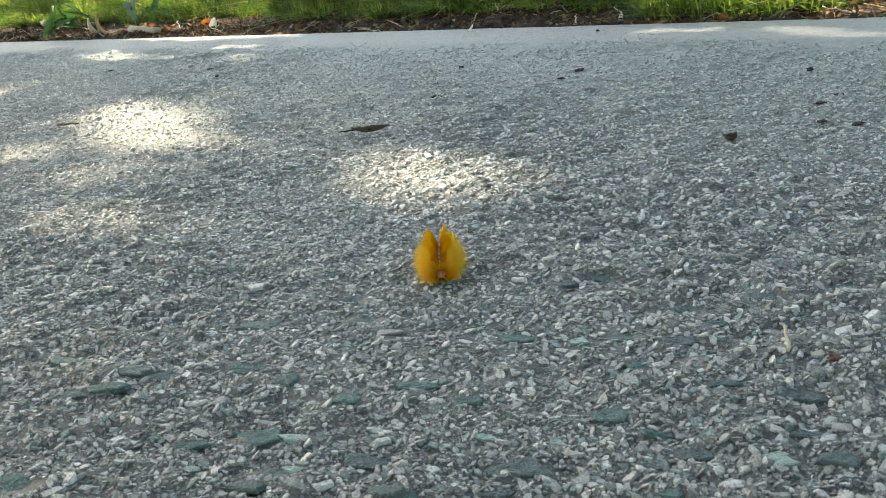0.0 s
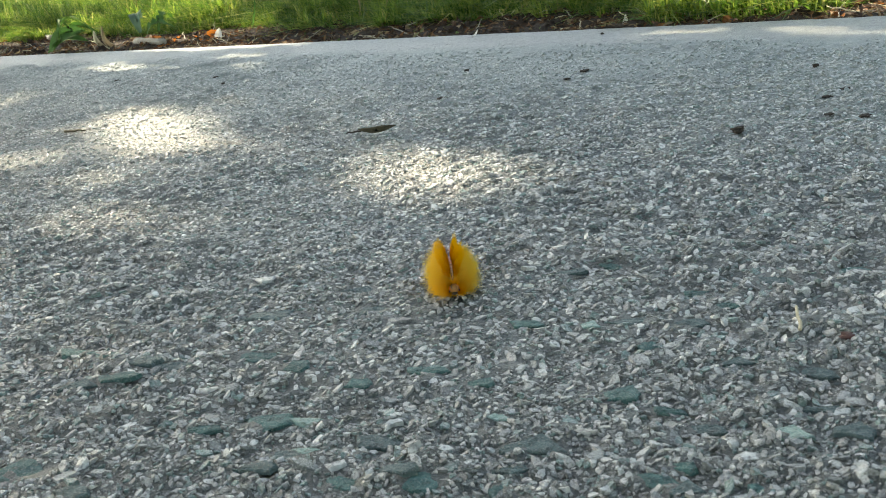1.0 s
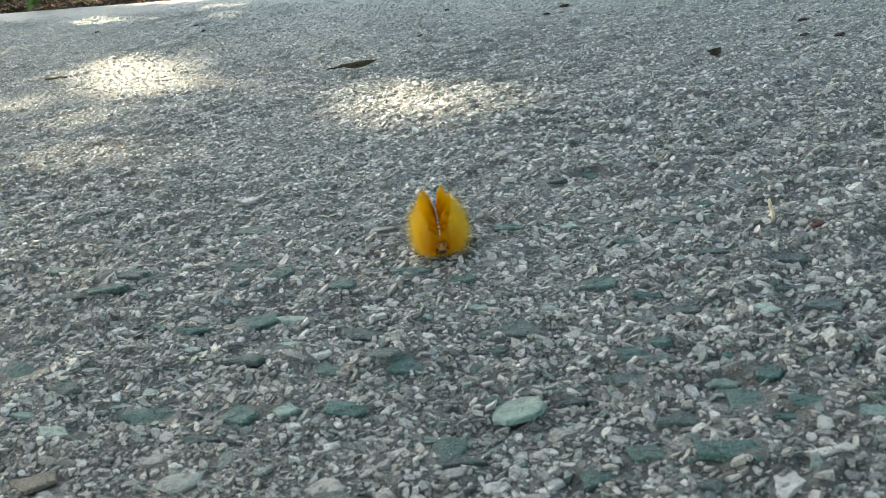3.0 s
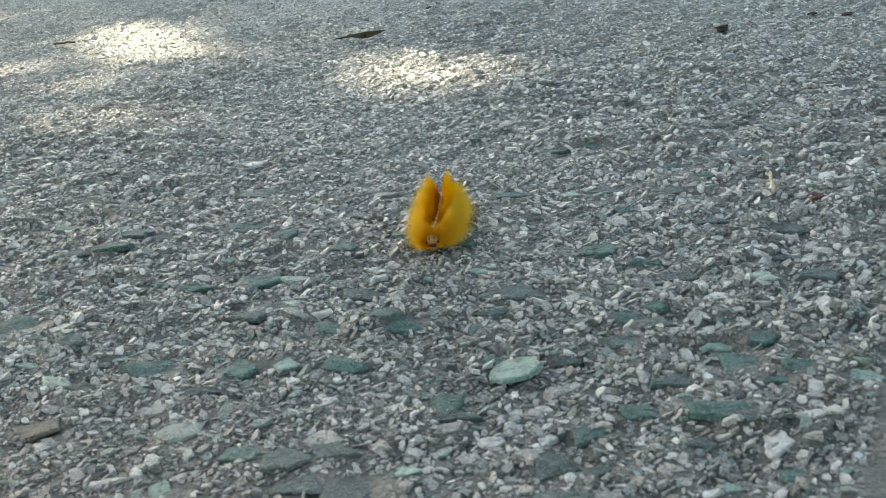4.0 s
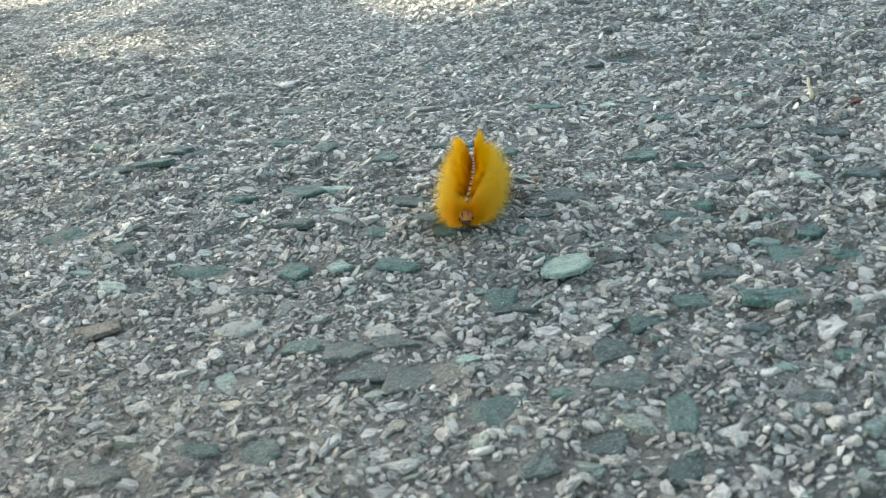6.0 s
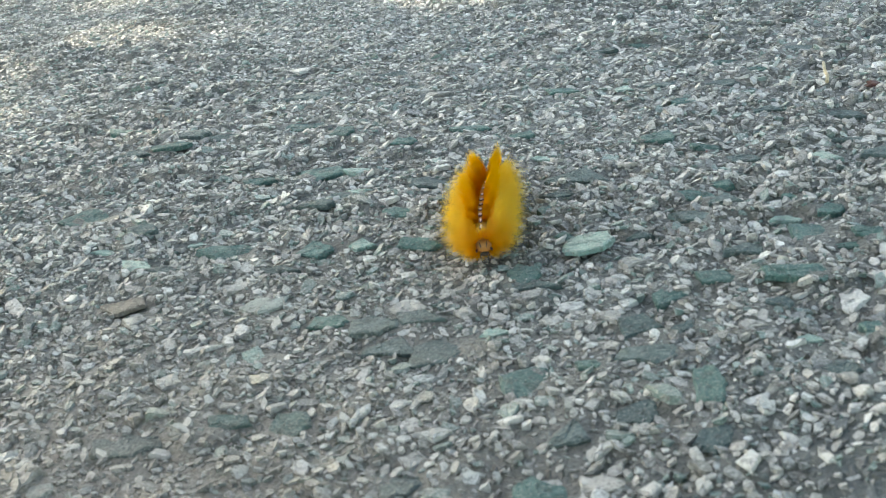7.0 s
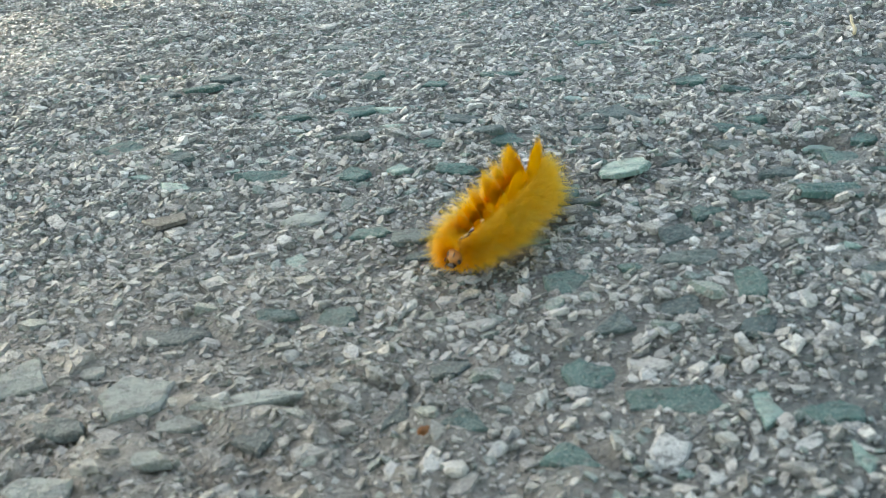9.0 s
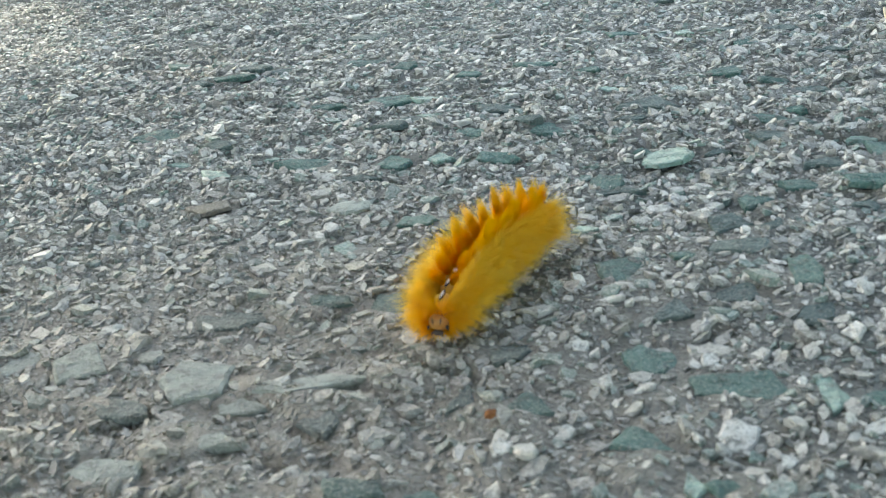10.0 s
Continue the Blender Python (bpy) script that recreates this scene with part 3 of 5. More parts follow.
key_stone(-0.0000, 0.2742, 0.0110, 0.0058, -10, "slate")
key_stone(0.0405, 0.2638, 0.0066, 0.0067, -10, "slate")
key_stone(0.1040, 0.2339, 0.0051, 0.0074, -9, "pale")
key_stone(0.0869, 0.2381, 0.0054, 0.0051, -9, "buff")
key_stone(0.1079, 0.2318, 0.0050, 0.0040, -9, "teal")
key_stone(0.0763, 0.2818, 0.0090, 0.0077, -12, "slate")
key_stone(0.1096, 0.2910, 0.0078, 0.0083, -13, "slate")
key_stone(0.0993, 0.2897, 0.0045, 0.0041, -13, "grey")
key_stone(0.1237, 0.2890, 0.0065, 0.0041, -13, "buff")
key_stone(0.1186, 0.2447, 0.0021, 0.0040, -10, "buff")
key_stone(0.1151, 0.2412, 0.0026, 0.0040, -10, "pale")
key_stone(0.0905, 0.2470, 0.0047, 0.0056, -10, "grey")
key_stone(0.1139, 0.2360, 0.0051, 0.0040, -9, "buff")
key_stone(0.0425, 0.2831, 0.0072, 0.0059, -12, "grey")
key_stone(0.0112, 0.2701, 0.0071, 0.0092, -10, "grey")
key_stone(0.0114, 0.2569, 0.0067, 0.0049, -9, "buff")
key_stone(0.0066, 0.4200, 0.0123, 0.0049, -19, "pale")
key_stone(-0.0230, 0.4230, 0.0107, 0.0051, -19, "pale")
key_stone(-0.0083, 0.4057, 0.0120, 0.0099, -18, "pale")
key_stone(0.0666, 0.3484, 0.0134, 0.0092, -16, "slate")
key_stone(0.0715, 0.3363, 0.0127, 0.0085, -15, "slate")
key_stone(0.0484, 0.4429, 0.0125, 0.0062, -22, "slate")
key_stone(0.0420, 0.4342, 0.0102, 0.0051, -21, "slate")
key_stone(0.0792, 0.3483, 0.0117, 0.0076, -16, "slate")
key_stone(0.0761, 0.3928, 0.0137, 0.0067, -19, "teal")
key_stone(0.1540, 0.3983, 0.0094, 0.0062, -21, "teal")
key_stone(0.1620, 0.4030, 0.0063, 0.0050, -22, "teal")
key_stone(0.1844, 0.3776, 0.0069, 0.0081, -21, "teal")
key_stone(0.1507, 0.3844, 0.0090, 0.0057, -20, "slate")
key_stone(0.1606, 0.3322, 0.0049, 0.0050, -17, "slate")
key_stone(0.1298, 0.3294, 0.0088, 0.0098, -16, "slate")
key_stone(0.1381, 0.3265, 0.0044, 0.0057, -16, "slate")
key_stone(0.1293, 0.3175, 0.0120, 0.0073, -15, "slate")
key_stone(0.1623, 0.3158, 0.0068, 0.0041, -16, "pale")
key_stone(0.1046, 0.3585, 0.0161, 0.0049, -18, "slate")
key_stone(0.1647, 0.3004, 0.0063, 0.0051, -15, "slate")
key_stone(0.1159, 0.3167, 0.0049, 0.0052, -15, "teal")
key_stone(0.0380, 0.3882, 0.0107, 0.0047, -18, "slate")
key_stone(0.0549, 0.3524, 0.0108, 0.0069, -16, "teal")
key_stone(0.0558, 0.4435, 0.0103, 0.0053, -22, "pale")
key_stone(0.1829, 0.3563, 0.0064, 0.0040, -19, "teal")
key_stone(0.1358, 0.3802, 0.0076, 0.0040, -20, "slate")
key_stone(0.1167, 0.3851, 0.0054, 0.0045, -20, "teal")
key_stone(-0.0008, 0.4001, 0.0097, 0.0044, -18, "slate")
key_stone(0.0243, 0.5245, 0.0151, 0.0096, -22, "teal")
key_stone(0.0431, 0.5066, 0.0103, 0.0088, -21, "teal")
key_stone(0.0548, 0.4635, 0.0164, 0.0063, -19, "pale")
key_stone(0.0775, 0.4433, 0.0169, 0.0077, -18, "slate")
key_stone(0.0694, 0.4198, 0.0123, 0.0061, -17, "teal")
key_stone(-0.0152, 0.4343, 0.0102, 0.0064, -16, "slate")
key_stone(-0.0266, 0.5194, 0.0157, 0.0076, -20, "teal")
key_stone(0.0165, 0.4677, 0.0108, 0.0066, -19, "teal")
key_stone(0.0677, 0.4854, 0.0095, 0.0079, -20, "teal")
key_stone(0.0238, 0.5669, 0.0168, 0.0103, -24, "slate")
key_stone(0.0670, 0.5573, 0.0131, 0.0097, -24, "slate")
key_stone(0.0590, 0.5827, 0.0196, 0.0081, -25, "slate")
key_stone(0.0106, 0.6153, 0.0143, 0.0093, -26, "white")
key_stone(0.1265, 0.5193, 0.0111, 0.0066, -24, "teal")
key_stone(0.1494, 0.5105, 0.0105, 0.0078, -24, "pale")
key_stone(0.1642, 0.5087, 0.0124, 0.0078, -24, "slate")
key_stone(0.1647, 0.4831, 0.0057, 0.0077, -22, "teal")
key_stone(0.1095, 0.4736, 0.0067, 0.0073, -21, "teal")
key_stone(0.1899, 0.4642, 0.0105, 0.0051, -22, "slate")
key_stone(0.2107, 0.4510, 0.0114, 0.0059, -22, "slate")
key_stone(0.2081, 0.4261, 0.0121, 0.0048, -20, "slate")
key_stone(0.1638, 0.4368, 0.0083, 0.0044, -20, "teal")
key_stone(0.1140, 0.4473, 0.0073, 0.0046, -19, "pale")
key_stone(0.1127, 0.4041, 0.0048, 0.0071, -17, "teal")
key_stone(0.1390, 0.4306, 0.0084, 0.0042, -19, "buff")
key_stone(0.1967, 0.5111, 0.0080, 0.0049, -25, "teal")
key_stone(0.1824, 0.4994, 0.0098, 0.0065, -24, "slate")
key_stone(-0.0241, 0.5336, 0.0189, 0.0080, -21, "slate")
key_stone(0.1891, 0.5290, 0.0085, 0.0064, -26, "teal")
key_stone(0.1476, 0.5675, 0.0123, 0.0063, -27, "slate")
key_stone(0.2171, 0.5288, 0.0123, 0.0065, -27, "slate")
key_stone(0.2440, 0.5292, 0.0139, 0.0066, -27, "teal")
key_stone(0.1640, 0.5708, 0.0146, 0.0064, -27, "teal")
key_stone(-0.0068, 0.5269, 0.0157, 0.0066, -21, "slate")
key_stone(-0.0534, 0.5541, 0.0175, 0.0077, -22, "teal")
key_stone(0.0899, 0.4896, 0.0128, 0.0071, -21, "teal")
key_stone(0.1177, 0.4143, 0.0081, 0.0047, -17, "slate")
key_stone(0.0856, 0.4208, 0.0104, 0.0055, -17, "slate")
key_stone(0.0127, 0.4982, 0.0095, 0.0048, -20, "white")
key_stone(-0.0413, 0.5179, 0.0158, 0.0076, -20, "slate")
key_stone(0.1727, 0.4237, 0.0094, 0.0050, -19, "slate")
key_stone(0.2095, 0.4110, 0.0086, 0.0071, -19, "slate")
key_stone(0.1784, 0.3891, 0.0055, 0.0076, -17, "teal")



def scatter_stones():
    """Stones of falling size, dropped where there is room, the smallest only close by."""
    out = []
    for tries, lo, hi, y1 in ((90, 0.0026, 0.0036, 0.55), (1500, 0.0017, 0.0027, 0.75), (7000, 0.0013, 0.0020, 2.0), (28000, 0.0012, 0.0020, 0.95), (235000, 0.0010, 0.0016, 1.80), (120000, 0.0007, 0.0011, 0.85), (70000, 0.0004, 0.0008, 0.48)):
        ys = rng.uniform(0.20, y1, tries)
        left, right = -0.03 - 0.38 * (ys - 0.22), 0.15 + 0.42 * (ys - 0.22)
        xs = left + (right - left) * rng.random(tries)
        widest = 0.18 + 0.80 * (y1 - 0.22)
        du, dv = xs * ALONG.x + (ys - EDGE_Y) * ALONG.y, xs * ACROSS.x + (ys - EDGE_Y) * ACROSS.y
        bare = (lattice(du, dv, 0.026, 61) < 0.40) & (lattice(du, dv, 0.009, 62) < 0.72) & (ys < 0.28 + 0.13 * rng.random(tries)) & (hi < 0.003) & (rng.random(tries) < 0.6)
        hollow = (np.hypot(xs - 0.005, ys - 0.235) + 0.05 * lattice(du, dv, 0.03, 63) < 0.105) & (hi < 0.003) & (rng.random(tries) < 0.25)
        keep = ~bare & ~hollow & (rng.random(tries) < (right - left) / widest) & (ys < EDGE_Y - 0.006 + math.tan(EDGE_TURN) * xs)
        for x, y, r in zip(xs[keep].tolist(), ys[keep].tolist(), rng.uniform(lo, hi, keep.sum()).tolist()):
            if room_for(x, y, r):
                take(x, y, r)
                out.append((x, y, r))
    return out


def place_stones():
    spots = np.array(scatter_stones())
    x, y, r = spots.T
    dx, dy = x, y - EDGE_Y
    u, v = dx * ALONG.x + dy * ALONG.y, dx * ACROSS.x + dy * ACROSS.y
    z = path_height(u, v)
    sink = np.clip((v + 0.13 + 0.10 * (lattice(u, v, 0.05, 31) - 0.5) + 0.05 * (lattice(u, v, 0.012, 32) - 0.5)) / 0.10, 0, 1) * 0.0013
    z = z - sink + rng.uniform(-0.0005, 0.0003, len(x))
    stretch = rng.uniform(1.0, 1.75, len(x))
    turn = rng.uniform(0, np.pi, len(x))
    far = np.clip((y - 0.40) / 0.35, 0, 1)
    z = z - 0.00006 * far
    high = np.clip(r * 2 * 0.62, 0.0008, 0.0028) * rng.uniform(0.7, 1.2, len(x)) * (1 - 0.10 * far)
    near = (y < 0.37) & (x > 0.0) & (x < 0.17) & (r > 0.0018)
    order = np.argsort(np.where(near, -r, 1))[:max(0, 300 - parts_made[0])]
    shapes = [mesh_of("stone", *stone_shape(8, 3, rng), M_STONE_ONE) for _ in range(8)]
    single = np.zeros(len(x), bool)
    for k in order:
        if not near[k]:
            continue
        single[k] = True
        ob = part("stone", shapes[int(k) % 8], pavement)
        ob.matrix_basis = pose(x[k], y[k], z[k], rng.uniform(-6, 6), rng.uniform(-6, 6), math.degrees(turn[k])) @ Matrix.Diagonal((2 * r[k] * stretch[k] * 0.92, 2 * r[k] * 0.92, high[k] * 1.1, 1))
    forms = [stone_shape(int(5 + f % 3), 2, rng) for f in range(48)]
    rest = np.flatnonzero(~single)
    which = rng.integers(0, 48, len(rest))
    V, F, base = [], [], 0
    for f, (sv, sf) in enumerate(forms):
        k = rest[which == f]
        if not len(k):
            continue
        p = sv[None] * np.stack([2 * r[k] * stretch[k] * 0.9, 2 * r[k] * 0.9, high[k] * 1.24], -1)[:, None, :]
        c, s = np.cos(turn[k])[:, None], np.sin(turn[k])[:, None]
        q = np.stack([p[..., 0] * c - p[..., 1] * s + x[k][:, None], p[..., 0] * s + p[..., 1] * c + y[k][:, None], p[..., 2] + z[k][:, None]], -1)
        V.append(q.reshape(-1, 3))
        F.append((sf[None] + (base + np.arange(len(k)) * len(sv))[:, None, None]).reshape(-1, 3))
        base += len(k) * len(sv)
    ob = part("stone_chippings", mesh_of("stone_chippings", np.concatenate(V), np.concatenate(F), M_STONE), pavement, "small pale and grey chippings set in the asphalt")
    tagged(ob, kind="stuff")


place_stones()

# ---------------------------------------------------------------- caterpillar


def hairs(roots, tips, sag, width, r, name, material):
    """Fine tapered hairs from roots to tips, each bent a little."""
    n = len(roots)
    d = tips - roots
    ln = np.linalg.norm(d, axis=1, keepdims=True)
    d = d / ln
    side = np.cross(d, np.array([0.3, 0.2, 0.93]) + r.normal(0, 0.2, (n, 3)))
    side /= np.linalg.norm(side, axis=1, keepdims=True)
    up = np.cross(side, d)
    mid = (roots + tips) / 2 + sag * ln * np.array([0, 0, 1.0]) + r.normal(0, 0.05, (n, 3)) * ln
    w = width * r.uniform(0.7, 1.2, (n, 1))
    rows = []
    for c, s in ((roots, 1.0), (mid, 0.8)):
        for k in range(3):
            a = 2 * np.pi * k / 3
            rows.append(c + (side * math.cos(a) + up * math.sin(a)) * w * s)
    rows.append(tips)
    V = np.stack(rows, 1).reshape(-1, 3)
    f = []
    for k in range(3):
        j = (k + 1) % 3
        f += [(k, j, 3 + j), (k, 3 + j, 3 + k), (3 + k, 3 + j, 6)]
    F = (np.array(f)[None] + (np.arange(n) * 7)[:, None, None]).reshape(-1, 3)
    return mesh_of(name, V, F, material, True)


SEG_Z = 0.0043      # height of the body's middle
SEG_R = 0.0030


def tuft_mesh(side, size, r, lean):
    """A pointed tuft that stands on one side of the back."""
    n = 420
    a, q = r.uniform(0, 2 * np.pi, n), np.sqrt(r.random(n))
    foot = np.array([0.0, side * 0.0013, SEG_Z + 0.0024])
    roots = foot + np.stack([np.cos(a) * q * 0.0011, np.sin(a) * q * 0.0010, np.zeros(n)], -1)
    way = np.array([lean, side * r.uniform(0.22, 0.60), 1.0])
    way = way / np.linalg.norm(way)
    # the hairs gather in a few locks, each with its own point
    locks = 6
    lock = r.integers(0, locks, n)
    points = np.stack([r.normal(0, 0.0006, locks), r.normal(0, 0.0007, locks), r.uniform(-0.34, 0.05, locks) * size], -1)
    points[0] = 0
    reach = size * (1 - 0.45 * r.random((n, 1)) ** 1.6)
    tips = foot + way * reach + (roots - foot) * (1.2 - 1.0 * reach / size) + points[lock] * (reach / size) + r.normal(0, 0.00034, (n, 3))
    return hairs(roots, tips, 0.0, 0.00005, r, "tuft", M_TUFT)


def fur_mesh(length, r, front=False, rear=False, n=2600):
    """Long soft hair round the flanks."""
    side = np.where(r.random(n) < 0.5, -1.0, 1.0)
    el = np.radians(r.uniform(-44, 54, n))
    along = r.uniform(-0.0022, 0.0022, n)
    way = np.stack([r.normal(0, 0.40, n) - 0.10, side * np.cos(el), np.sin(el)], -1)
    if front:
        way[:, 0] += np.abs(r.normal(0.35, 0.4, n))
    if rear:
        way[:, 0] -= np.abs(r.normal(0.7, 0.5, n))
    way /= np.linalg.norm(way, axis=1, keepdims=True)
    roots = np.stack([along, np.zeros(n), np.full(n, SEG_Z)], -1) + way * np.array([0.4, 1, 1]) * SEG_R * 0.93
    ln = length * (0.34 + 0.66 * r.random((n, 1)) ** 1.7)
    tips = roots + way * ln
    # hairs drawn together into fine points
    locks = 70
    heads = r.integers(0, n, locks)
    near = np.argmin(((way[:, None] - way[heads][None]) ** 2).sum(-1) * 3 + ((along[:, None] - along[heads][None]) / 0.0022) ** 2, axis=1)
    aim = roots[heads] + way[heads] * length * r.uniform(0.60, 1.06, (locks, 1))
    tips = tips + (aim[near] - tips) * np.clip(r.normal(0.42, 0.32, (n, 1)), 0, 0.95)
    # stray hairs stand out
    stray = r.random((n, 1)) < 0.15
    tips = np.where(stray, roots + way * length * r.uniform(0.9, 1.25, (n, 1)), tips)
    tips[:, 2] -= 0.10 * ln[:, 0]
    tips[:, 2] = np.maximum(tips[:, 2], 0.0007)
    return hairs(roots, tips, 0.05, 0.000042, r, "side_hair", M_FUR)


def ring_mesh(rx, ry, rz, zc, name, material, seed, wob=0.05):
    bm = bmesh.new()
    bmesh.ops.create_uvsphere(bm, u_segments=20, v_segments=12, radius=1.0)
    r = random.Random(seed)
    for v in bm.verts:
        k = 1 + wob * math.sin(5 * v.co.x + seed) * math.cos(4 * v.co.y) + r.uniform(-0.01, 0.01)
        v.co = Vector((v.co.x * rx * k, v.co.y * ry * k, v.co.z * rz * k + zc))
    return from_bmesh(name, bm, material)


def diamond_mesh(lx, wy, thick, name, material):
    """A small domed lozenge with rounded corners."""
    bm = bmesh.new()
    ring0, ring1 = [], []
    for k in range(12):
        a = 2 * math.pi * k / 12
        s = 1 / (abs(math.cos(a)) ** 1.3 + abs(math.sin(a)) ** 1.3) ** (1 / 1.3)
        ring0.append(bm.verts.new((lx * s * math.cos(a), wy * s * math.sin(a), 0)))
        ring1.append(bm.verts.new((lx * 0.7 * s * math.cos(a), wy * 0.7 * s * math.sin(a), thick)))
    top = bm.verts.new((0, 0, thick * 1.3))
    for k in range(12):
        j = (k + 1) % 12
        bm.faces.new((ring0[k], ring0[j], ring1[j], ring1[k]))
        bm.faces.new((ring1[k], ring1[j], top))
    return from_bmesh(name, bm, material)


def leg_mesh(length, r0, r1, material):
    bm = bmesh.new()
    last = None
    for k in range(4):
        s = k / 3
        ring = [bm.verts.new((0.0003 * math.sin(s * 3) + math.cos(a) * (r0 + (r1 - r0) * s), math.sin(a) * (r0 + (r1 - r0) * s), -length * s)) for a in [2 * math.pi * i / 8 for i in range(8)]]
        if last:
            for i in range(8):
                bm.faces.new((last[i], last[(i + 1) % 8], ring[(i + 1) % 8], ring[i]))
        last = ring
    bm.faces.new(last)
    return from_bmesh("leg", bm, material)


SEGMENTS = 11
SPACING = 0.0040
r_hair = np.random.default_rng(11)


def build_caterpillar():
    root = tagged(new("caterpillar"), "bright yellow-orange hairy caterpillar crawling over the asphalt path", "caterpillar")
    leg, proleg = leg_mesh(0.0024, 0.00045, 0.00018, M_FACE), leg_mesh(0.0020, 0.0007, 0.0005, M_SKIN)
    segs = []
    for i in range(SEGMENTS):
        taper = (0.80, 0.90, 0.97, 1, 1, 1, 1, 1, 0.98, 0.93, 0.82)[i]
        seg = part("body_segment", ring_mesh(0.0024, SEG_R * taper, SEG_R * taper, SEG_Z, "body_segment", M_SKIN, i), root)
        length = (0.0078, 0.0084, 0.0088, 0.0090, 0.0089, 0.0089, 0.0089, 0.0089, 0.0089, 0.0088, 0.0086)[i]
        part("side_hair", fur_mesh(length, r_hair, front=i < 2, rear=i > 8), seg, "soft pale yellow hair")
        if i >= 1:
            size = (0, 0.0042, 0.0064, 0.0086, 0.0104, 0.0094, 0.0106, 0.0096, 0.0104, 0.0108, 0.0098)[i]
            lean = (0, 0.25, 0.12, 0.0, -0.05, -0.05, -0.08, -0.1, -0.15, -0.25, -0.5)[i]
            for side in (-1, 1):
                part("tuft", tuft_mesh(side, size * r_hair.uniform(0.88, 1.06), r_hair, lean + r_hair.uniform(-0.14, 0.14)), seg, "pointed orange tuft of hair")
        lx, wy = ((0.0016, 0.00034) if i < 2 else (0.00095, 0.00052) if i < 3 else (0.00054, 0.00050))
        top = SEG_Z + SEG_R * taper
        part("black_border", diamond_mesh(lx * 1.45, wy * 1.65, 0.00022, "black_border", M_BLACK), seg, "black edge of the back spot", pose(0, 0, top - 0.0001))
        part("back_spot", diamond_mesh(lx, wy, 0.00022, "back_spot", M_SPOT), seg, "small white diamond", pose(0, 0, top + 0.00012))
        if i < 3 or 4 < i < 9 or i == 10:
            for side in (-1, 1):
                short = i < 3
                part("leg" if short else "proleg", leg if short else proleg, seg, "", pose(0, side * (0.0011 if short else 0.0014), 0.0024 if short else 0.0020, side * (14 if short else 6)))
        segs.append(seg)
    head = part("head", ring_mesh(0.0020, 0.0021, 0.0020, 0.0034, "head", M_FACE, 40, 0.03), root, "glossy tan head with dark stripes")
    for side in (-1, 1):
        part("cheek_stripe", diamond_mesh(0.0009, 0.00020, 0.00012, "cheek_stripe", M_BLACK), head, "dark stripe", pose(0.00172, side * 0.00085, 0.0044, 0, 62, side * -16))
        part("eye_patch", diamond_mesh(0.0006, 0.00042, 0.0002, "eye_patch", M_BLACK), head, "dark eye patch", pose(0.00150, side * 0.00195, 0.0028, 0, 70, side * 38))
        part("antenna", leg_mesh(0.0010, 0.00022, 0.0001, M_BLACK), head, "", pose(0.0022, side * 0.0010, 0.0022, side * 12, -25))
    part("mouth", ring_mesh(0.0006, 0.0012, 0.0006, 0.0, "mouth", M_BLACK, 51), head, "dark mouthparts", pose(0.0019, 0, 0.0018))
    n = 1000
    a = r_hair.uniform(0, 2 * np.pi, n)
    way = np.stack([r_hair.uniform(0.0, 1.0, n), np.cos(a), np.sin(a) * 0.8], -1)
    way /= np.linalg.norm(way, axis=1, keepdims=True)
    roots = np.array([-0.0006, 0, 0.0034]) + way * np.array([0.5, 0.0026, 0.0026])[None] * np.array([0.0022, 1, 1])
    tips = roots + way * 0.0052 * (0.4 + 0.7 * r_hair.random((n, 1)))
    tips[:, 2] = np.maximum(tips[:, 2], 0.0005)
    part("head_hair", hairs(roots, tips, 0.03, 0.00005, r_hair, "head_hair", M_FUR), head, "thin pale hair")
    return root, segs, head


caterpillar, body_segments, caterpillar_head = build_caterpillar()

# seconds and the place of the head on the ground
TRAIL = [(0, 0.0982, 0.5846), (0.5, 0.0998, 0.5695), (1, 0.1002, 0.5535), (1.5, 0.1003, 0.5385), (2, 0.1012, 0.5225), (2.6, 0.1026, 0.5060), (3.3, 0.1030, 0.4882),
         (3.5, 0.1024, 0.4800), (4, 0.0990, 0.4670), (4.5, 0.0977, 0.4550), (5, 0.1013, 0.4404), (5.5, 0.0996, 0.4250), (6.1, 0.0955, 0.4070), (6.8, 0.0931, 0.3808),
         (7, 0.0948, 0.3740), (7.5, 0.1008, 0.3545), (8, 0.0905, 0.3435), (8.5, 0.0850, 0.3295), (9, 0.0766, 0.3199), (9.5, 0.0656, 0.3105), (10, 0.0627, 0.2870)]


def smoothed(values, width):
    k = np.exp(-0.5 * (np.arange(-3 * width, 3 * width + 1) / width) ** 2)
    a = np.concatenate([2 * values[0] - values[3 * width:0:-1], values, 2 * values[-1] - values[-2:-3 * width - 2:-1]])
    return np.convolve(a, k / k.sum(), 'valid')


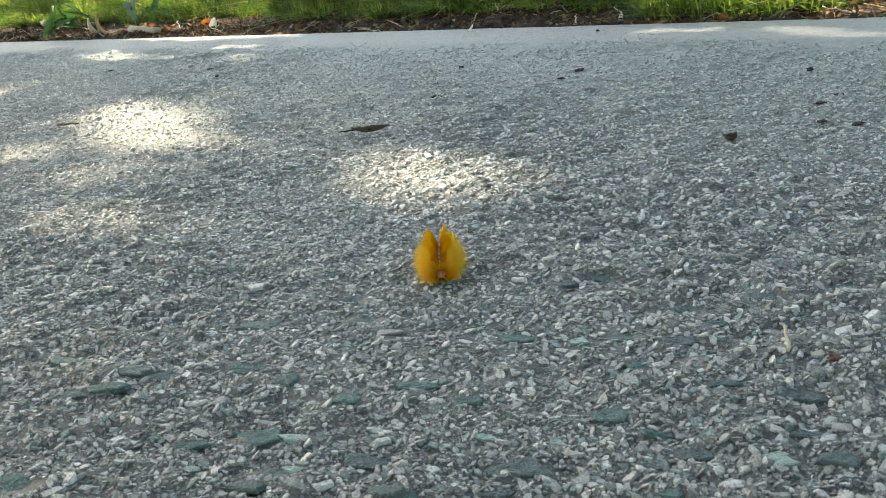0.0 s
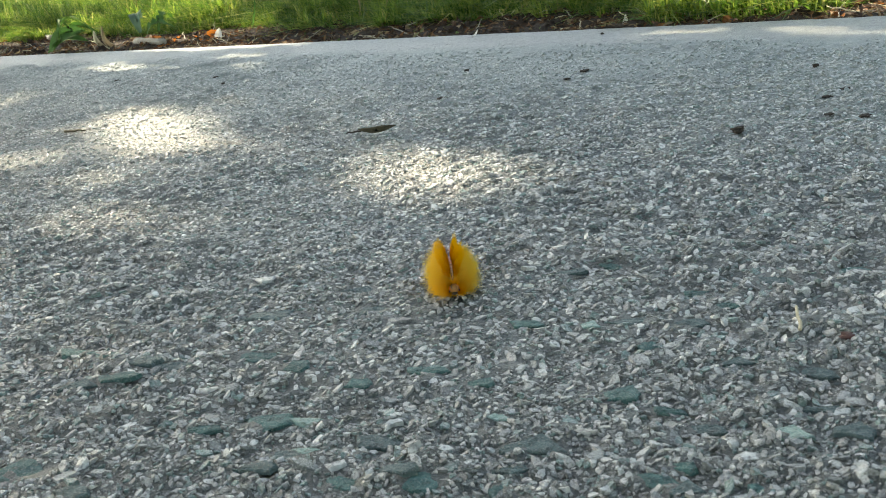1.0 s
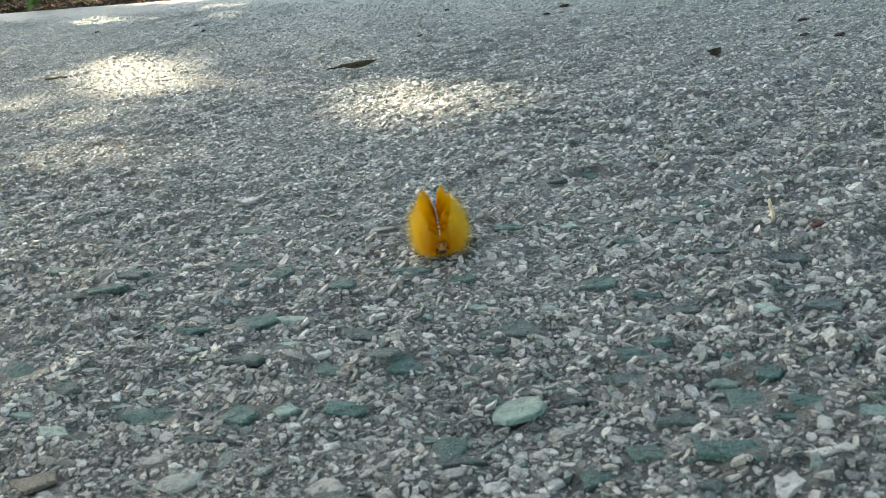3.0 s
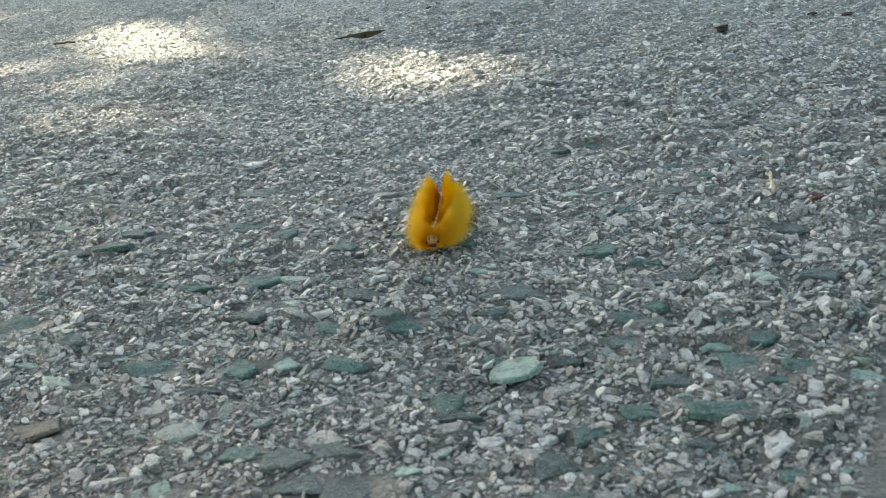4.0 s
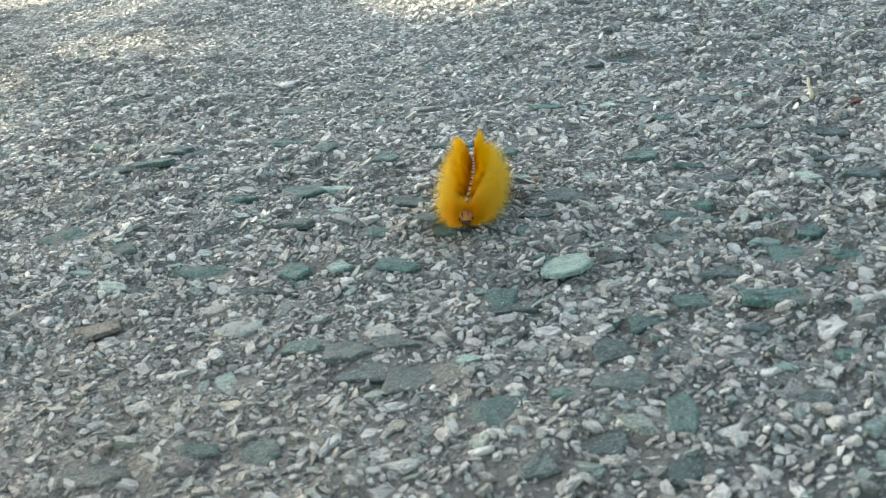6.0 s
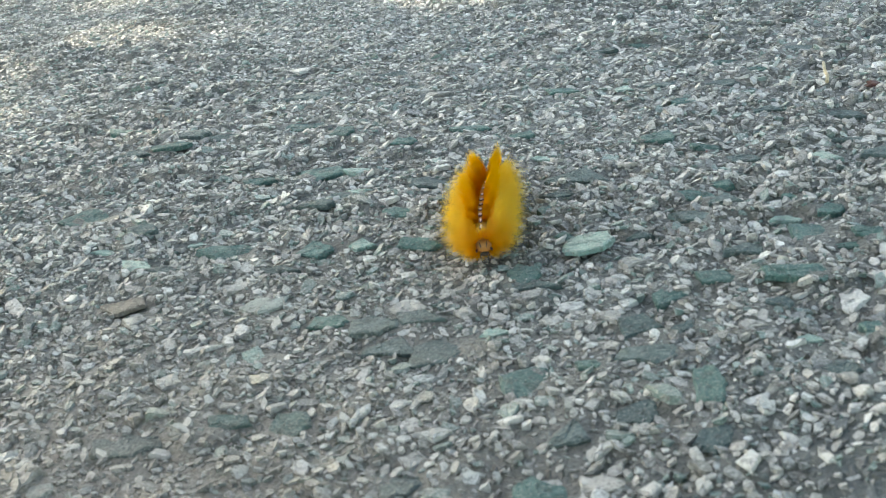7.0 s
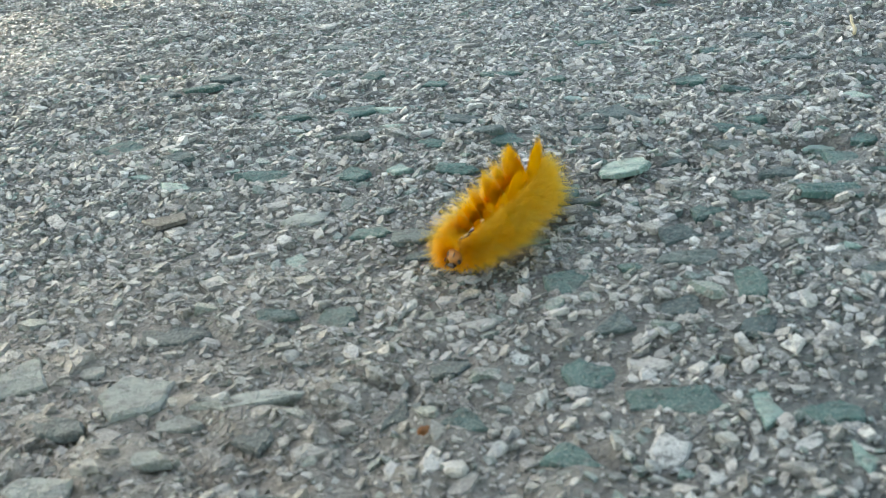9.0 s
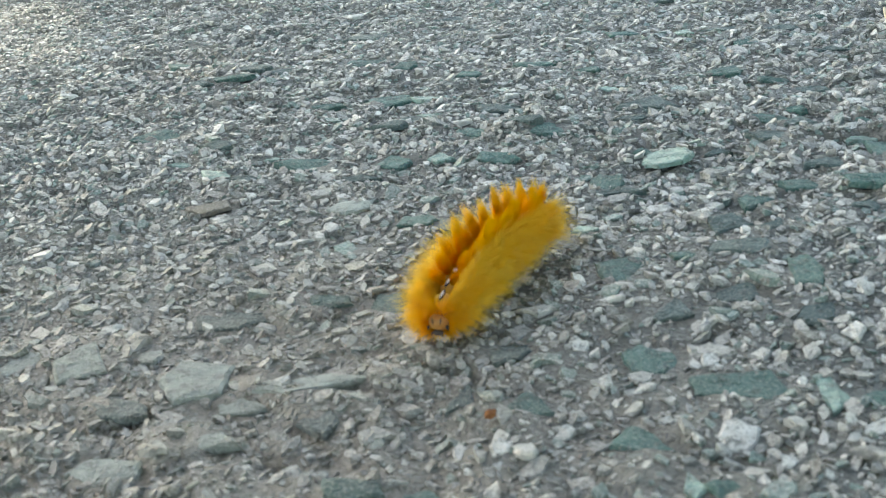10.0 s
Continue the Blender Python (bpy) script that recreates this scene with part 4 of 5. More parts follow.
def crawl_rows():
    """The poses of the thing and of its pieces, ten times a second: the body follows where the head has gone."""
    ts = np.linspace(0, 10, 401)
    tr = np.array(TRAIL)
    hx, hy = smoothed(np.interp(ts, tr[:, 0], tr[:, 1]), 6), smoothed(np.interp(ts, tr[:, 0], tr[:, 2]), 6)
    bx, by = smoothed(hx, 16), smoothed(hy, 16)
    back = np.arange(60, 0, -1)[:, None] * 0.001
    lead = np.array([[bx[0] - 0.0, by[0]]]) + back * np.array([[-0.03, 1.0]])
    line = np.concatenate([lead, np.column_stack([bx, by])])
    run = np.concatenate([[0], np.cumsum(np.linalg.norm(np.diff(line, axis=0), axis=1))])
    pieces = {k: [] for k in range(-1, SEGMENTS)}
    whole = []
    for t in np.linspace(0, 10, 101):
        n = int(round(t * 40))
        s_head = run[60 + n]
        offset = np.array([hx[n] - bx[n], hy[n] - by[n]])
        spine = []
        for i in range(-1, SEGMENTS):
            wave = 2 * math.pi * (t / 0.62 + i / 8.0)
            s = s_head - 0.0022 - (i + 1) * SPACING * (0.60 + 0.42 * min(1.0, t / 8.5)) + 0.0004 * math.cos(wave)
            p = np.array([np.interp(s, run, line[:, 0]), np.interp(s, run, line[:, 1])])
            p = p + offset * math.exp(-max(0, i + 1) / 2.6)
            lift = 0.0005 * max(0.0, math.sin(wave)) + 0.0004 * math.sin(math.pi * (i + 1) / SEGMENTS)
            spine.append((p[0], p[1], lift))
        sp = np.array(spine)
        ahead = np.concatenate([[sp[0] - sp[1]], sp[:-2] - sp[2:], [sp[-2] - sp[-1]]])
        turns = np.unwrap(np.arctan2(ahead[:, 1], ahead[:, 0]))
        pitch = -np.arctan2(ahead[:, 2], np.linalg.norm(ahead[:, :2], axis=1))
        base = pose(*sp[5][:2], 0.0006, 0, 0, math.degrees(turns[5]))
        whole.append((float(t), base))
        inv = base.inverted()
        for k, i in enumerate(range(-1, SEGMENTS)):
            m = pose(sp[k, 0], sp[k, 1], 0.0006 + sp[k, 2], 0, math.degrees(pitch[k]), math.degrees(turns[k]))
            pieces[i].append((float(t), inv @ m))
    return whole, pieces


def motions():
    whole, pieces = crawl_rows()
    walk(caterpillar, whole)
    walk(caterpillar_head, pieces[-1])
    for i, seg in enumerate(body_segments):
        walk(seg, pieces[i])


# ---------------------------------------------------------------- bits that lie on the path


def lump_mesh(name, w, d, h, seed, material, rough=0.25):
    """A crumb or bud: an uneven lump with a flat foot."""
    bm = bmesh.new()
    bmesh.ops.create_icosphere(bm, subdivisions=3, radius=0.5)
    for v in bm.verts:
        k = 1 + rough * noise.noise(v.co * 3.1 + Vector((seed, 0, 0))) * 2 + 0.4 * rough * noise.noise(v.co * 8 + Vector((0, seed, 0))) * 2
        v.co = Vector((v.co.x * w * k, v.co.y * d * k, max(v.co.z * k, -0.3) * h + 0.3 * h))
    return from_bmesh(name, bm, material)


def leaf_mesh(name, length, width, curl, fold, seed, material, lobes=0, thick=0.0004):
    """A leaf with a midrib fold, a curled blade, a wavy or lobed edge and some thickness."""
    r = random.Random(seed)
    bm = bmesh.new()
    rows, N, K = [], 14, 4
    for i in range(N + 1):
        s = i / N
        half = width / 2 * (math.sin(math.pi * min(1, s * 0.93 + 0.05)) ** 0.8) * (1 + (0.45 * math.cos(lobes * 2 * math.pi * s) if lobes else 0.08 * math.sin(9 * s + seed)))
        bend = curl * (s - 0.4) ** 2 + 0.04 * length * math.sin(4 * s + seed)
        row = []
        for k in range(-K, K + 1):
            q = k / K
            row.append(bm.verts.new((length * (s - 0.5), half * q + length * 0.05 * math.sin(3 * s + seed), bend + fold * half * abs(q) ** 1.5 + r.uniform(-1, 1) * 0.02 * half)))
        rows.append(row)
    for a, b in zip(rows, rows[1:]):
        for k in range(2 * K):
            bm.faces.new((a[k], a[k + 1], b[k + 1], b[k]))
    low = min(v.co.z for v in bm.verts)
    for v in bm.verts:
        v.co.z -= low
    bmesh.ops.solidify(bm, geom=bm.faces[:], thickness=thick)
    bmesh.ops.remove_doubles(bm, verts=bm.verts[:], dist=1e-6)
    return from_bmesh(name, bm, material)


def rod_mesh(name, points, r0, r1, material, sides=8, rough=0.12, seed=0):
    """A stalk or stick along some points."""
    r = random.Random(seed)
    bm = bmesh.new()
    last = None
    pts = [Vector(p) for p in points]
    for i, p in enumerate(pts):
        d = (pts[min(i + 1, len(pts) - 1)] - pts[max(i - 1, 0)]).normalized()
        a = d.orthogonal().normalized()
        b = d.cross(a)
        rad = r0 + (r1 - r0) * i / (len(pts) - 1)
        ring = [bm.verts.new(p + (a * math.cos(2 * math.pi * k / sides) + b * math.sin(2 * math.pi * k / sides)) * rad * (1 + r.uniform(-rough, rough))) for k in range(sides)]
        if last:
            for k in range(sides):
                bm.faces.new((last[k], last[(k + 1) % sides], ring[(k + 1) % sides], ring[k]))
        else:
            bm.faces.new(ring[::-1])
        last = ring
    bm.faces.new(last)
    bmesh.ops.recalc_face_normals(bm, faces=bm.faces[:])
    return from_bmesh(name, bm, material)


def wavy(a, b, n, amp, seed):
    r = random.Random(seed)
    a, b = Vector(a), Vector(b)
    return [a.lerp(b, k / n) + Vector((r.uniform(-amp, amp), r.uniform(-amp, amp), abs(r.uniform(0, amp)))) for k in range(n + 1)]


def crumb(x, y, w, d, h, seed):
    ob = new("soil_crumb", lump_mesh("soil_crumb", w, d, h, seed, M_CRUMB, 0.3))
    ob.matrix_basis = pose(x, y, -0.0002, 0, 0, seed * 37)
    tagged(ob, "small dark crumb of soil lying on the asphalt path", "crumb", "crumbs on the path")


crumb(0.0858, 0.9950, 0.0064, 0.0081, 0.0023, 1)
crumb(0.2568, 0.7550, 0.0070, 0.0070, 0.0040, 2)
crumb(0.1982, 1.0195, 0.0058, 0.0081, 0.0022, 3)
crumb(0.1821, 0.9980, 0.0046, 0.0058, 0.0014, 4)
crumb(0.3216, 0.8070, 0.0064, 0.0058, 0.0014, 5)
crumb(0.3364, 0.8190, 0.0070, 0.0070, 0.0018, 6)
crumb(0.3421, 0.9005, 0.0029, 0.0046, 0.0027, 7)
crumb(0.3238, 0.7475, 0.0064, 0.0058, 0.0017, 8)
crumb(0.2330, 1.2050, 0.0029, 0.0046, 0.0020, 9)
crumb(-0.1450, 1.2700, 0.0035, 0.0046, 0.0020, 10)
crumb(0.3091, 0.7640, 0.0056, 0.0050, 0.0012, 11)
crumb(0.1048, 1.1110, 0.0036, 0.0046, 0.0020, 12)
crumb(-0.3074, 1.4380, 0.0060, 0.0060, 0.0016, 13)
crumb(-0.1654, 1.3300, 0.0080, 0.0060, 0.0015, 14)


def path_bits():
    leaf = tagged(new("dry_leaf"), "dry olive-brown curled leaf lying on the asphalt path", "leaf")
    leaf.matrix_basis = pose(0.0430, 0.8990, 0.0012, -4, 0, -24)
    part("blade", leaf_mesh("blade", 0.030, 0.0066, 0.006, 1.2, 3, M_OLIVE), leaf)
    part("stalk", rod_mesh("stalk", wavy((-0.0125, 0, 0.0016), (-0.024, -0.003, 0.0010), 6, 0.0006, 4), 0.0007, 0.0004, M_CRUMB), leaf, "thin dark stalk")
    ob = new("straw", rod_mesh("straw", wavy((0.2135, 0.4778, 0.0010), (0.2156, 0.4890, 0.0045), 6, 0.0003, 8), 0.0006, 0.0005, M_STRAW))
    tagged(ob, "short pale piece of straw lying on the asphalt", "straw")
    ob = new("bud_scale", lump_mesh("bud_scale", 0.0045, 0.0060, 0.0022, 13, M_BUD, 0.3))
    ob.matrix_basis = pose(0.2262, 0.4690, 0, 0, 0, 25)
    tagged(ob, "red-brown bud scale lying on the asphalt", "bud")
    ob = new("bud_scale", lump_mesh("bud_scale", 0.0026, 0.0020, 0.0009, 15, M_DEAD[1], 0.3))
    ob.matrix_basis = pose(0.0725, 0.2573, 0.0004, 0, 0, 60)
    tagged(ob, "tiny red bud scale between stones of the path", "bud")
    ob = new("twig", rod_mesh("twig", wavy((-0.255, 1.113, 0.001), (-0.232, 1.098, 0.002), 6, 0.0012, 18), 0.0011, 0.0007, M_OLIVE))
    tagged(ob, "short brown twig lying on the sunlit asphalt", "twig")
    ob = new("petal", leaf_mesh("petal", 0.010, 0.006, 0.02, 0.4, 6, M_WHITE))
    ob.matrix_basis = pose(0.113, 1.3244, 0.0002, 0, 0, 30)
    tagged(ob, "small whitish petal lying near the path's edge", "petal")


path_bits()

# ---------------------------------------------------------------- verge


def soil_z(u, v):
    return float(soil_height(np.array([u]), np.array([v]))[0])


def grass_mesh(name, n, u0, u1, v0, v1, lo, hi, seed, bias=1.0):
    """Blades of grass: narrow, folded, bent over, each its own."""
    r = np.random.default_rng(seed)
    u = r.uniform(u0, u1, n)
    start = np.interp(u, [-1.1, -0.8, -0.3, -0.09, 0.2, 0.43, 0.50, 0.60], [0.14, 0.15, 0.12, 0.10, 0.078, 0.030, 0.06, 0.13]) if v0 < 0.2 else v0
    v = start + (v1 - start) * r.random(n) ** bias + 0.055 * (lattice(u, u * 0, 0.06, 41) - 0.5) + 0.03 * (lattice(u, u * 0, 0.02, 42) - 0.5)
    clump = lattice(u, v, 0.035, 43)
    ok = r.random(n) < 0.25 + 1.1 * clump
    u, v, clump = u[ok], v[ok], clump[ok]
    n = len(u)
    z = soil_height(u, v) - 0.002
    ln = r.uniform(lo, hi, n) * (0.45 + 0.95 * clump) * np.clip(0.42 + (v - start[ok] if v0 < 0.2 else v * 0 + 1) / 0.12, 0.42, 1)
    turn = r.uniform(0, 2 * np.pi, n)
    lean = np.abs(r.normal(0.80, 0.55, n))
    w = r.uniform(0.0004, 0.0011, n) * np.where(r.random(n) < 0.16, 2.2, 1.0) * (1 + (v > 0.55))
    lx, ly = np.cos(turn), np.sin(turn) - 0.35
    px, py = -np.sin(turn), np.cos(turn)
    K = 2
    rows = []
    for k in range(K + 1):
        s = k / K
        out = ln * (lean * s ** 1.9)
        upz = ln * (s - 0.35 * lean * s ** 2.4)
        ws = w * (1 - s ** 2.2) + 0.00008
        for q in (-1, 0, 1):
            rows.append(np.stack([u + lx * out + px * ws * q, v + ly * out + py * ws * q, z + upz - (abs(q) - 1) * -ws * 0.55], -1))
    P = np.stack(rows, 1)
    world_p = np.stack([ORIGIN.x + ALONG.x * P[..., 0] + ACROSS.x * P[..., 1], ORIGIN.y + ALONG.y * P[..., 0] + ACROSS.y * P[..., 1], P[..., 2]], -1)
    f = []
    for k in range(K):
        for q in range(2):
            a = k * 3 + q
            f.append((a, a + 1, a + 4, a + 3))
    F = (np.array(f)[None] + (np.arange(n) * 3 * (K + 1))[:, None, None]).reshape(-1, 4)
    return mesh_of(name, world_p.reshape(-1, 3), F, M_GRASS, True)


lawn = tagged(new("grass", grass_mesh("grass", 105000, -2.1, 0.85, 0.072, 0.62, 0.026, 0.066, 51, 1.45)), "fresh green grass along the edge of the path", "grass", kind="stuff")
lawn_far = tagged(new("grass", grass_mesh("grass", 20000, -5.5, 1.2, 0.58, 2.6, 0.05, 0.09, 52)), "fresh green lawn behind the verge's edge", "grass", kind="stuff")


def litter_leaf(u, v, size, kind, seed, tilt=0.0):
    r = random.Random(seed)
    ob = new("dead_leaf", leaf_mesh("dead_leaf", size, size * r.uniform(0.4, 0.7), size * r.uniform(0.3, 1.0), r.uniform(0.2, 0.8), seed, M_DEAD[kind], thick=0.0005))
    ob.matrix_basis = Matrix.Translation(verge_point(u, v, soil_z(u, v) - 0.0015)) @ pose(0, 0, 0, r.uniform(-42, 42) + tilt, r.uniform(-30, 30), r.uniform(0, 360))
    words = ("dry brown", "rust-red dry", "pale tan dry")[kind]
    tagged(ob, words + " curled leaf in the litter beside the path", "leaf", "dead leaves on the verge")


def litter():
    r = random.Random(77)
    for k in range(290):
        u = r.uniform(-1.35, 0.62)
        v = 0.010 + (0.16 if u < -0.4 else 0.11) * r.random() ** 1.2
        rust = (-0.62 < u < -0.25) or (0.36 < u < 0.6)
        litter_leaf(u, v, r.uniform(0.005, 0.018), 1 if r.random() < (0.6 if rust else 0.22) else r.choice((0, 0, 2)), 100 + k)
    # scraps too small to tell apart
    q = np.random.default_rng(78)
    n = 5200
    u = q.uniform(-1.5, 0.7, n)
    v = 0.004 + np.where(u < -0.4, 0.19, 0.13) * q.random(n) ** 1.2
    c = np.stack([ORIGIN.x + ALONG.x * u + ACROSS.x * v, ORIGIN.y + ALONG.y * u + ACROSS.y * v, soil_height(u, v) + q.uniform(0, 0.004, n)], -1)
    way = q.normal(0, 1, (n, 3)) * np.array([1, 1, 0.45])
    way /= np.linalg.norm(way, axis=1, keepdims=True)
    out = np.cross(way, q.normal(0, 0.5, (n, 3)) + np.array([0, 0, 1.0]))
    out /= np.linalg.norm(out, axis=1, keepdims=True)
    up = np.cross(out, way)
    ln, wd = q.uniform(0.002, 0.008, (n, 1)), q.uniform(0.0007, 0.0025, (n, 1))
    pts = [c - way * ln, c - out * wd + up * wd * 0.5, c, c + out * wd + up * wd * 0.7, c + way * ln]
    tri = np.array([(0, 1, 2), (0, 2, 3), (1, 4, 2), (2, 4, 3)])
    me = mesh_of("leaf_litter", np.stack(pts, 1).reshape(-1, 3), (tri[None] + (np.arange(n) * 5)[:, None, None]).reshape(-1, 3), M_SCRAP)
    tagged(new("leaf_litter", me), "small brown scraps of leaves and stalks on the soil", "litter", kind="stuff")
    # straws and stalks in the litter
    for k in range(140):
        u, v = r.uniform(-1.2, 0.62), r.uniform(0.01, 0.13)
        a = r.uniform(0, 2 * math.pi)
        ln = r.uniform(0.012, 0.04)
        z = soil_z(u, v)
        p0, p1 = verge_point(u, v, z), verge_point(u + ln * math.cos(a), max(0.006, v + ln * math.sin(a) * 0.5), z + r.uniform(0.0, 0.012))
        ob = new("dry_stalk", rod_mesh("dry_stalk", wavy(p0, p1, 6, 0.0012, 300 + k), 0.0008, 0.0004, r.choice((M_STRAW, M_STICK, M_STICK)), 6, seed=k))
        tagged(ob, "dry pale stalk in the litter beside the path", "stalk", "dry stalks on the verge")
    # clods
    for k in range(170):
        u, v = r.uniform(-1.2, 0.62), r.uniform(0.008, 0.11)
        w = r.uniform(0.004, 0.012)
        ob = new("soil_clod", lump_mesh("soil_clod", w, w * r.uniform(0.7, 1.2), w * 0.7, 500 + k, M_SOIL, 0.3))
        ob.matrix_basis = Matrix.Translation(verge_point(u, v, soil_z(u, v) - 0.001))
        tagged(ob, "small dark clod of soil on the verge", "clod", "clods on the verge")


litter()


def upright(ob, u, v, turn, lift=0.0, rx=0, ry=0):
    ob.matrix_basis = Matrix.Translation(verge_point(u, v, soil_z(u, v) + lift)) @ pose(0, 0, 0, 0, 0, turn + math.degrees(EDGE_TURN)) @ pose(0, 0, 0, rx, ry, 0)
    return ob


def blade(parent, name, length, width, curl, fold, seed, material, lobes, x, y, z, lift, turn, roll, label=""):
    """A leaf that springs from a place and rises by lift degrees towards turn."""
    m = pose(x, y, z, 0, 0, turn) @ pose(0, 0, 0, 0, -lift, 0) @ pose(0, 0, 0, roll, 0, 0) @ pose(length / 2, 0, 0)
    part(name, leaf_mesh(name, length, width, curl, fold, seed, material, lobes), parent, label, m)


def weeds():
    broad = tagged(new("broad_leaf_weed"), "broad green weed leaf leaning over the soil by the path", "weed")
    upright(broad, -0.80, 0.030, 0)
    blade(broad, "leaf", 0.088, 0.034, -0.03, 0.5, 5, M_LEAF_GREEN, 0, -0.005, 0, 0.002, 18, 20, 52)
    blade(broad, "leaf", 0.060, 0.024, -0.04, 0.5, 7, M_LEAF_GREEN, 0, 0.010, 0.004, 0.002, 12, 40, 30)
    blade(broad, "leaf", 0.050, 0.018, -0.10, 0.5, 8, M_LEAF_GREEN, 0, 0.045, 0.020, 0.002, 20, 70, -30)
    dandy = tagged(new("dandelion"), "grey-green toothed dandelion leaves beside the path", "weed")
    upright(dandy, -0.525, 0.040, 0)
    blade(dandy, "leaf", 0.060, 0.019, -0.10, 0.4, 9, M_LEAF_BLUE, 0, 0, 0, 0.002, 32, 150, -20)
    blade(dandy, "leaf", 0.040, 0.014, -0.08, 0.4, 10, M_LEAF_GREEN, 4, 0.004, 0.004, 0.002, 20, 50, 30)
    blade(dandy, "leaf", 0.045, 0.013, -0.08, 0.4, 12, M_LEAF_GREEN, 4, 0.002, 0.020, 0.002, 24, 100, 20)
    for k, (a, l) in enumerate(((95, 20), (130, 12), (20, 15), (65, 24))):
        blade(broad, "grass_leaf", 0.075, 0.005, -0.12, 0.5, 80 + k, M_LEAF_GREEN, 0, 0.020 + 0.01 * k, 0.006, 0.002, l, a, 0)
    curled = tagged(new("curled_leaf"), "pale curled dry leaf standing in the litter", "leaf")
    upright(curled, -0.645, 0.04, 40)
    part("blade", leaf_mesh("blade", 0.05, 0.014, 0.07, 0.9, 14, M_DEAD[2]), curled, "", pose(0, 0, 0.006, 20, 62, 20))
    part("blade", leaf_mesh("blade", 0.036, 0.010, 0.06, 0.9, 15, M_STRAW), curled, "straw-coloured blade", pose(-0.018, 0.012, 0.008, -15, 70, 60))
    ob = new("stick", rod_mesh("stick", wavy(verge_point(-1.07, 0.168, soil_z(-1.07, 0.168) + 0.006), verge_point(-0.945, 0.118, soil_z(-0.945, 0.118) + 0.006), 9, 0.0012, 31), 0.0052, 0.0045, M_STICK, 10))
    tagged(ob, "grey weathered stick lying on the soil", "stick")
    ob = new("stick", rod_mesh("stick", wavy(verge_point(-0.570, 0.048, soil_z(-0.570, 0.048) + 0.004), verge_point(-0.480, 0.036, soil_z(-0.480, 0.036) + 0.004), 6, 0.0006, 33), 0.0052, 0.0048, M_STICK, 10))
    tagged(ob, "short pale grey stick at the edge of the path", "stick")
    ob = new("orange_leaf", leaf_mesh("orange_leaf", 0.022, 0.016, 0.02, 0.6, 17, M_ORANGE))
    upright(ob, -0.425, 0.082, 60, 0.0, 38, 10)
    tagged(ob, "bright orange withered leaf in the litter", "leaf")
    ob = new("petal", leaf_mesh("petal", 0.023, 0.014, 0.02, 0.5, 19, M_WHITE))
    upright(ob, -0.379, 0.062, 95, 0.002, 12, -58)
    tagged(ob, "white petal standing on the soil beside the path", "petal")
    ob = new("petal", leaf_mesh("petal", 0.013, 0.005, 0.01, 0.5, 21, M_WHITE))
    upright(ob, 0.323, 0.024, 85, 0.001, 10, -60)
    tagged(ob, "small white petal on the soil beside the path", "petal")
    for k, (u, v, ln, a, m) in enumerate(((-0.153, 0.125, 0.045, 74, M_DEAD[2]), (-0.125, 0.130, 0.05, 40, M_DEAD[2]), (-0.35, 0.10, 0.05, 60, M_LEAF_GREEN), (0.10, 0.09, 0.03, 20, M_DEAD[2]))):
        ob = new("grass_leaf", leaf_mesh("grass_leaf", ln, 0.005, 0.02, 0.5, 60 + k, m))
        upright(ob, u, v, 0, 0.0, 20, -a)
        ob.matrix_basis = ob.matrix_basis @ pose(ln * 0.5, 0, 0)
        tagged(ob, "withered grass leaf standing at the verge's edge", "grass leaf")
    r = random.Random(91)
    for k in range(16):
        u, v = r.uniform(-0.56, -0.36), r.uniform(0.03, 0.095)
        ob = new("orange_leaf", leaf_mesh("orange_leaf", r.uniform(0.007, 0.014), r.uniform(0.004, 0.008), 0.01, 0.6, 200 + k, M_ORANGE))
        upright(ob, u, v, r.uniform(0, 360), 0.0, r.uniform(-40, 40), r.uniform(-30, 30))
        tagged(ob, "small orange scrap of withered leaf in the litter", "leaf", "orange leaf scraps")
    fallen = tagged(new("fallen_leaf"), "large yellow fallen leaf lying on the grass", "leaf")
    upright(fallen, -0.95, 0.34, 40, 0.058)
    part("blade", leaf_mesh("blade", 0.085, 0.06, 0.03, 0.25, 23, M_LEAF_YELLOW, 3), fallen, "", pose(0, 0, 0, 32, 0, 10))
    part("stalk", rod_mesh("stalk", wavy((0.042, 0.01, 0.004), (0.085, -0.02, -0.018), 6, 0.001, 24), 0.001, 0.0008, M_LEAF_YELLOW), fallen)


weeds()

# ---------------------------------------------------------------- the tree that shades the path


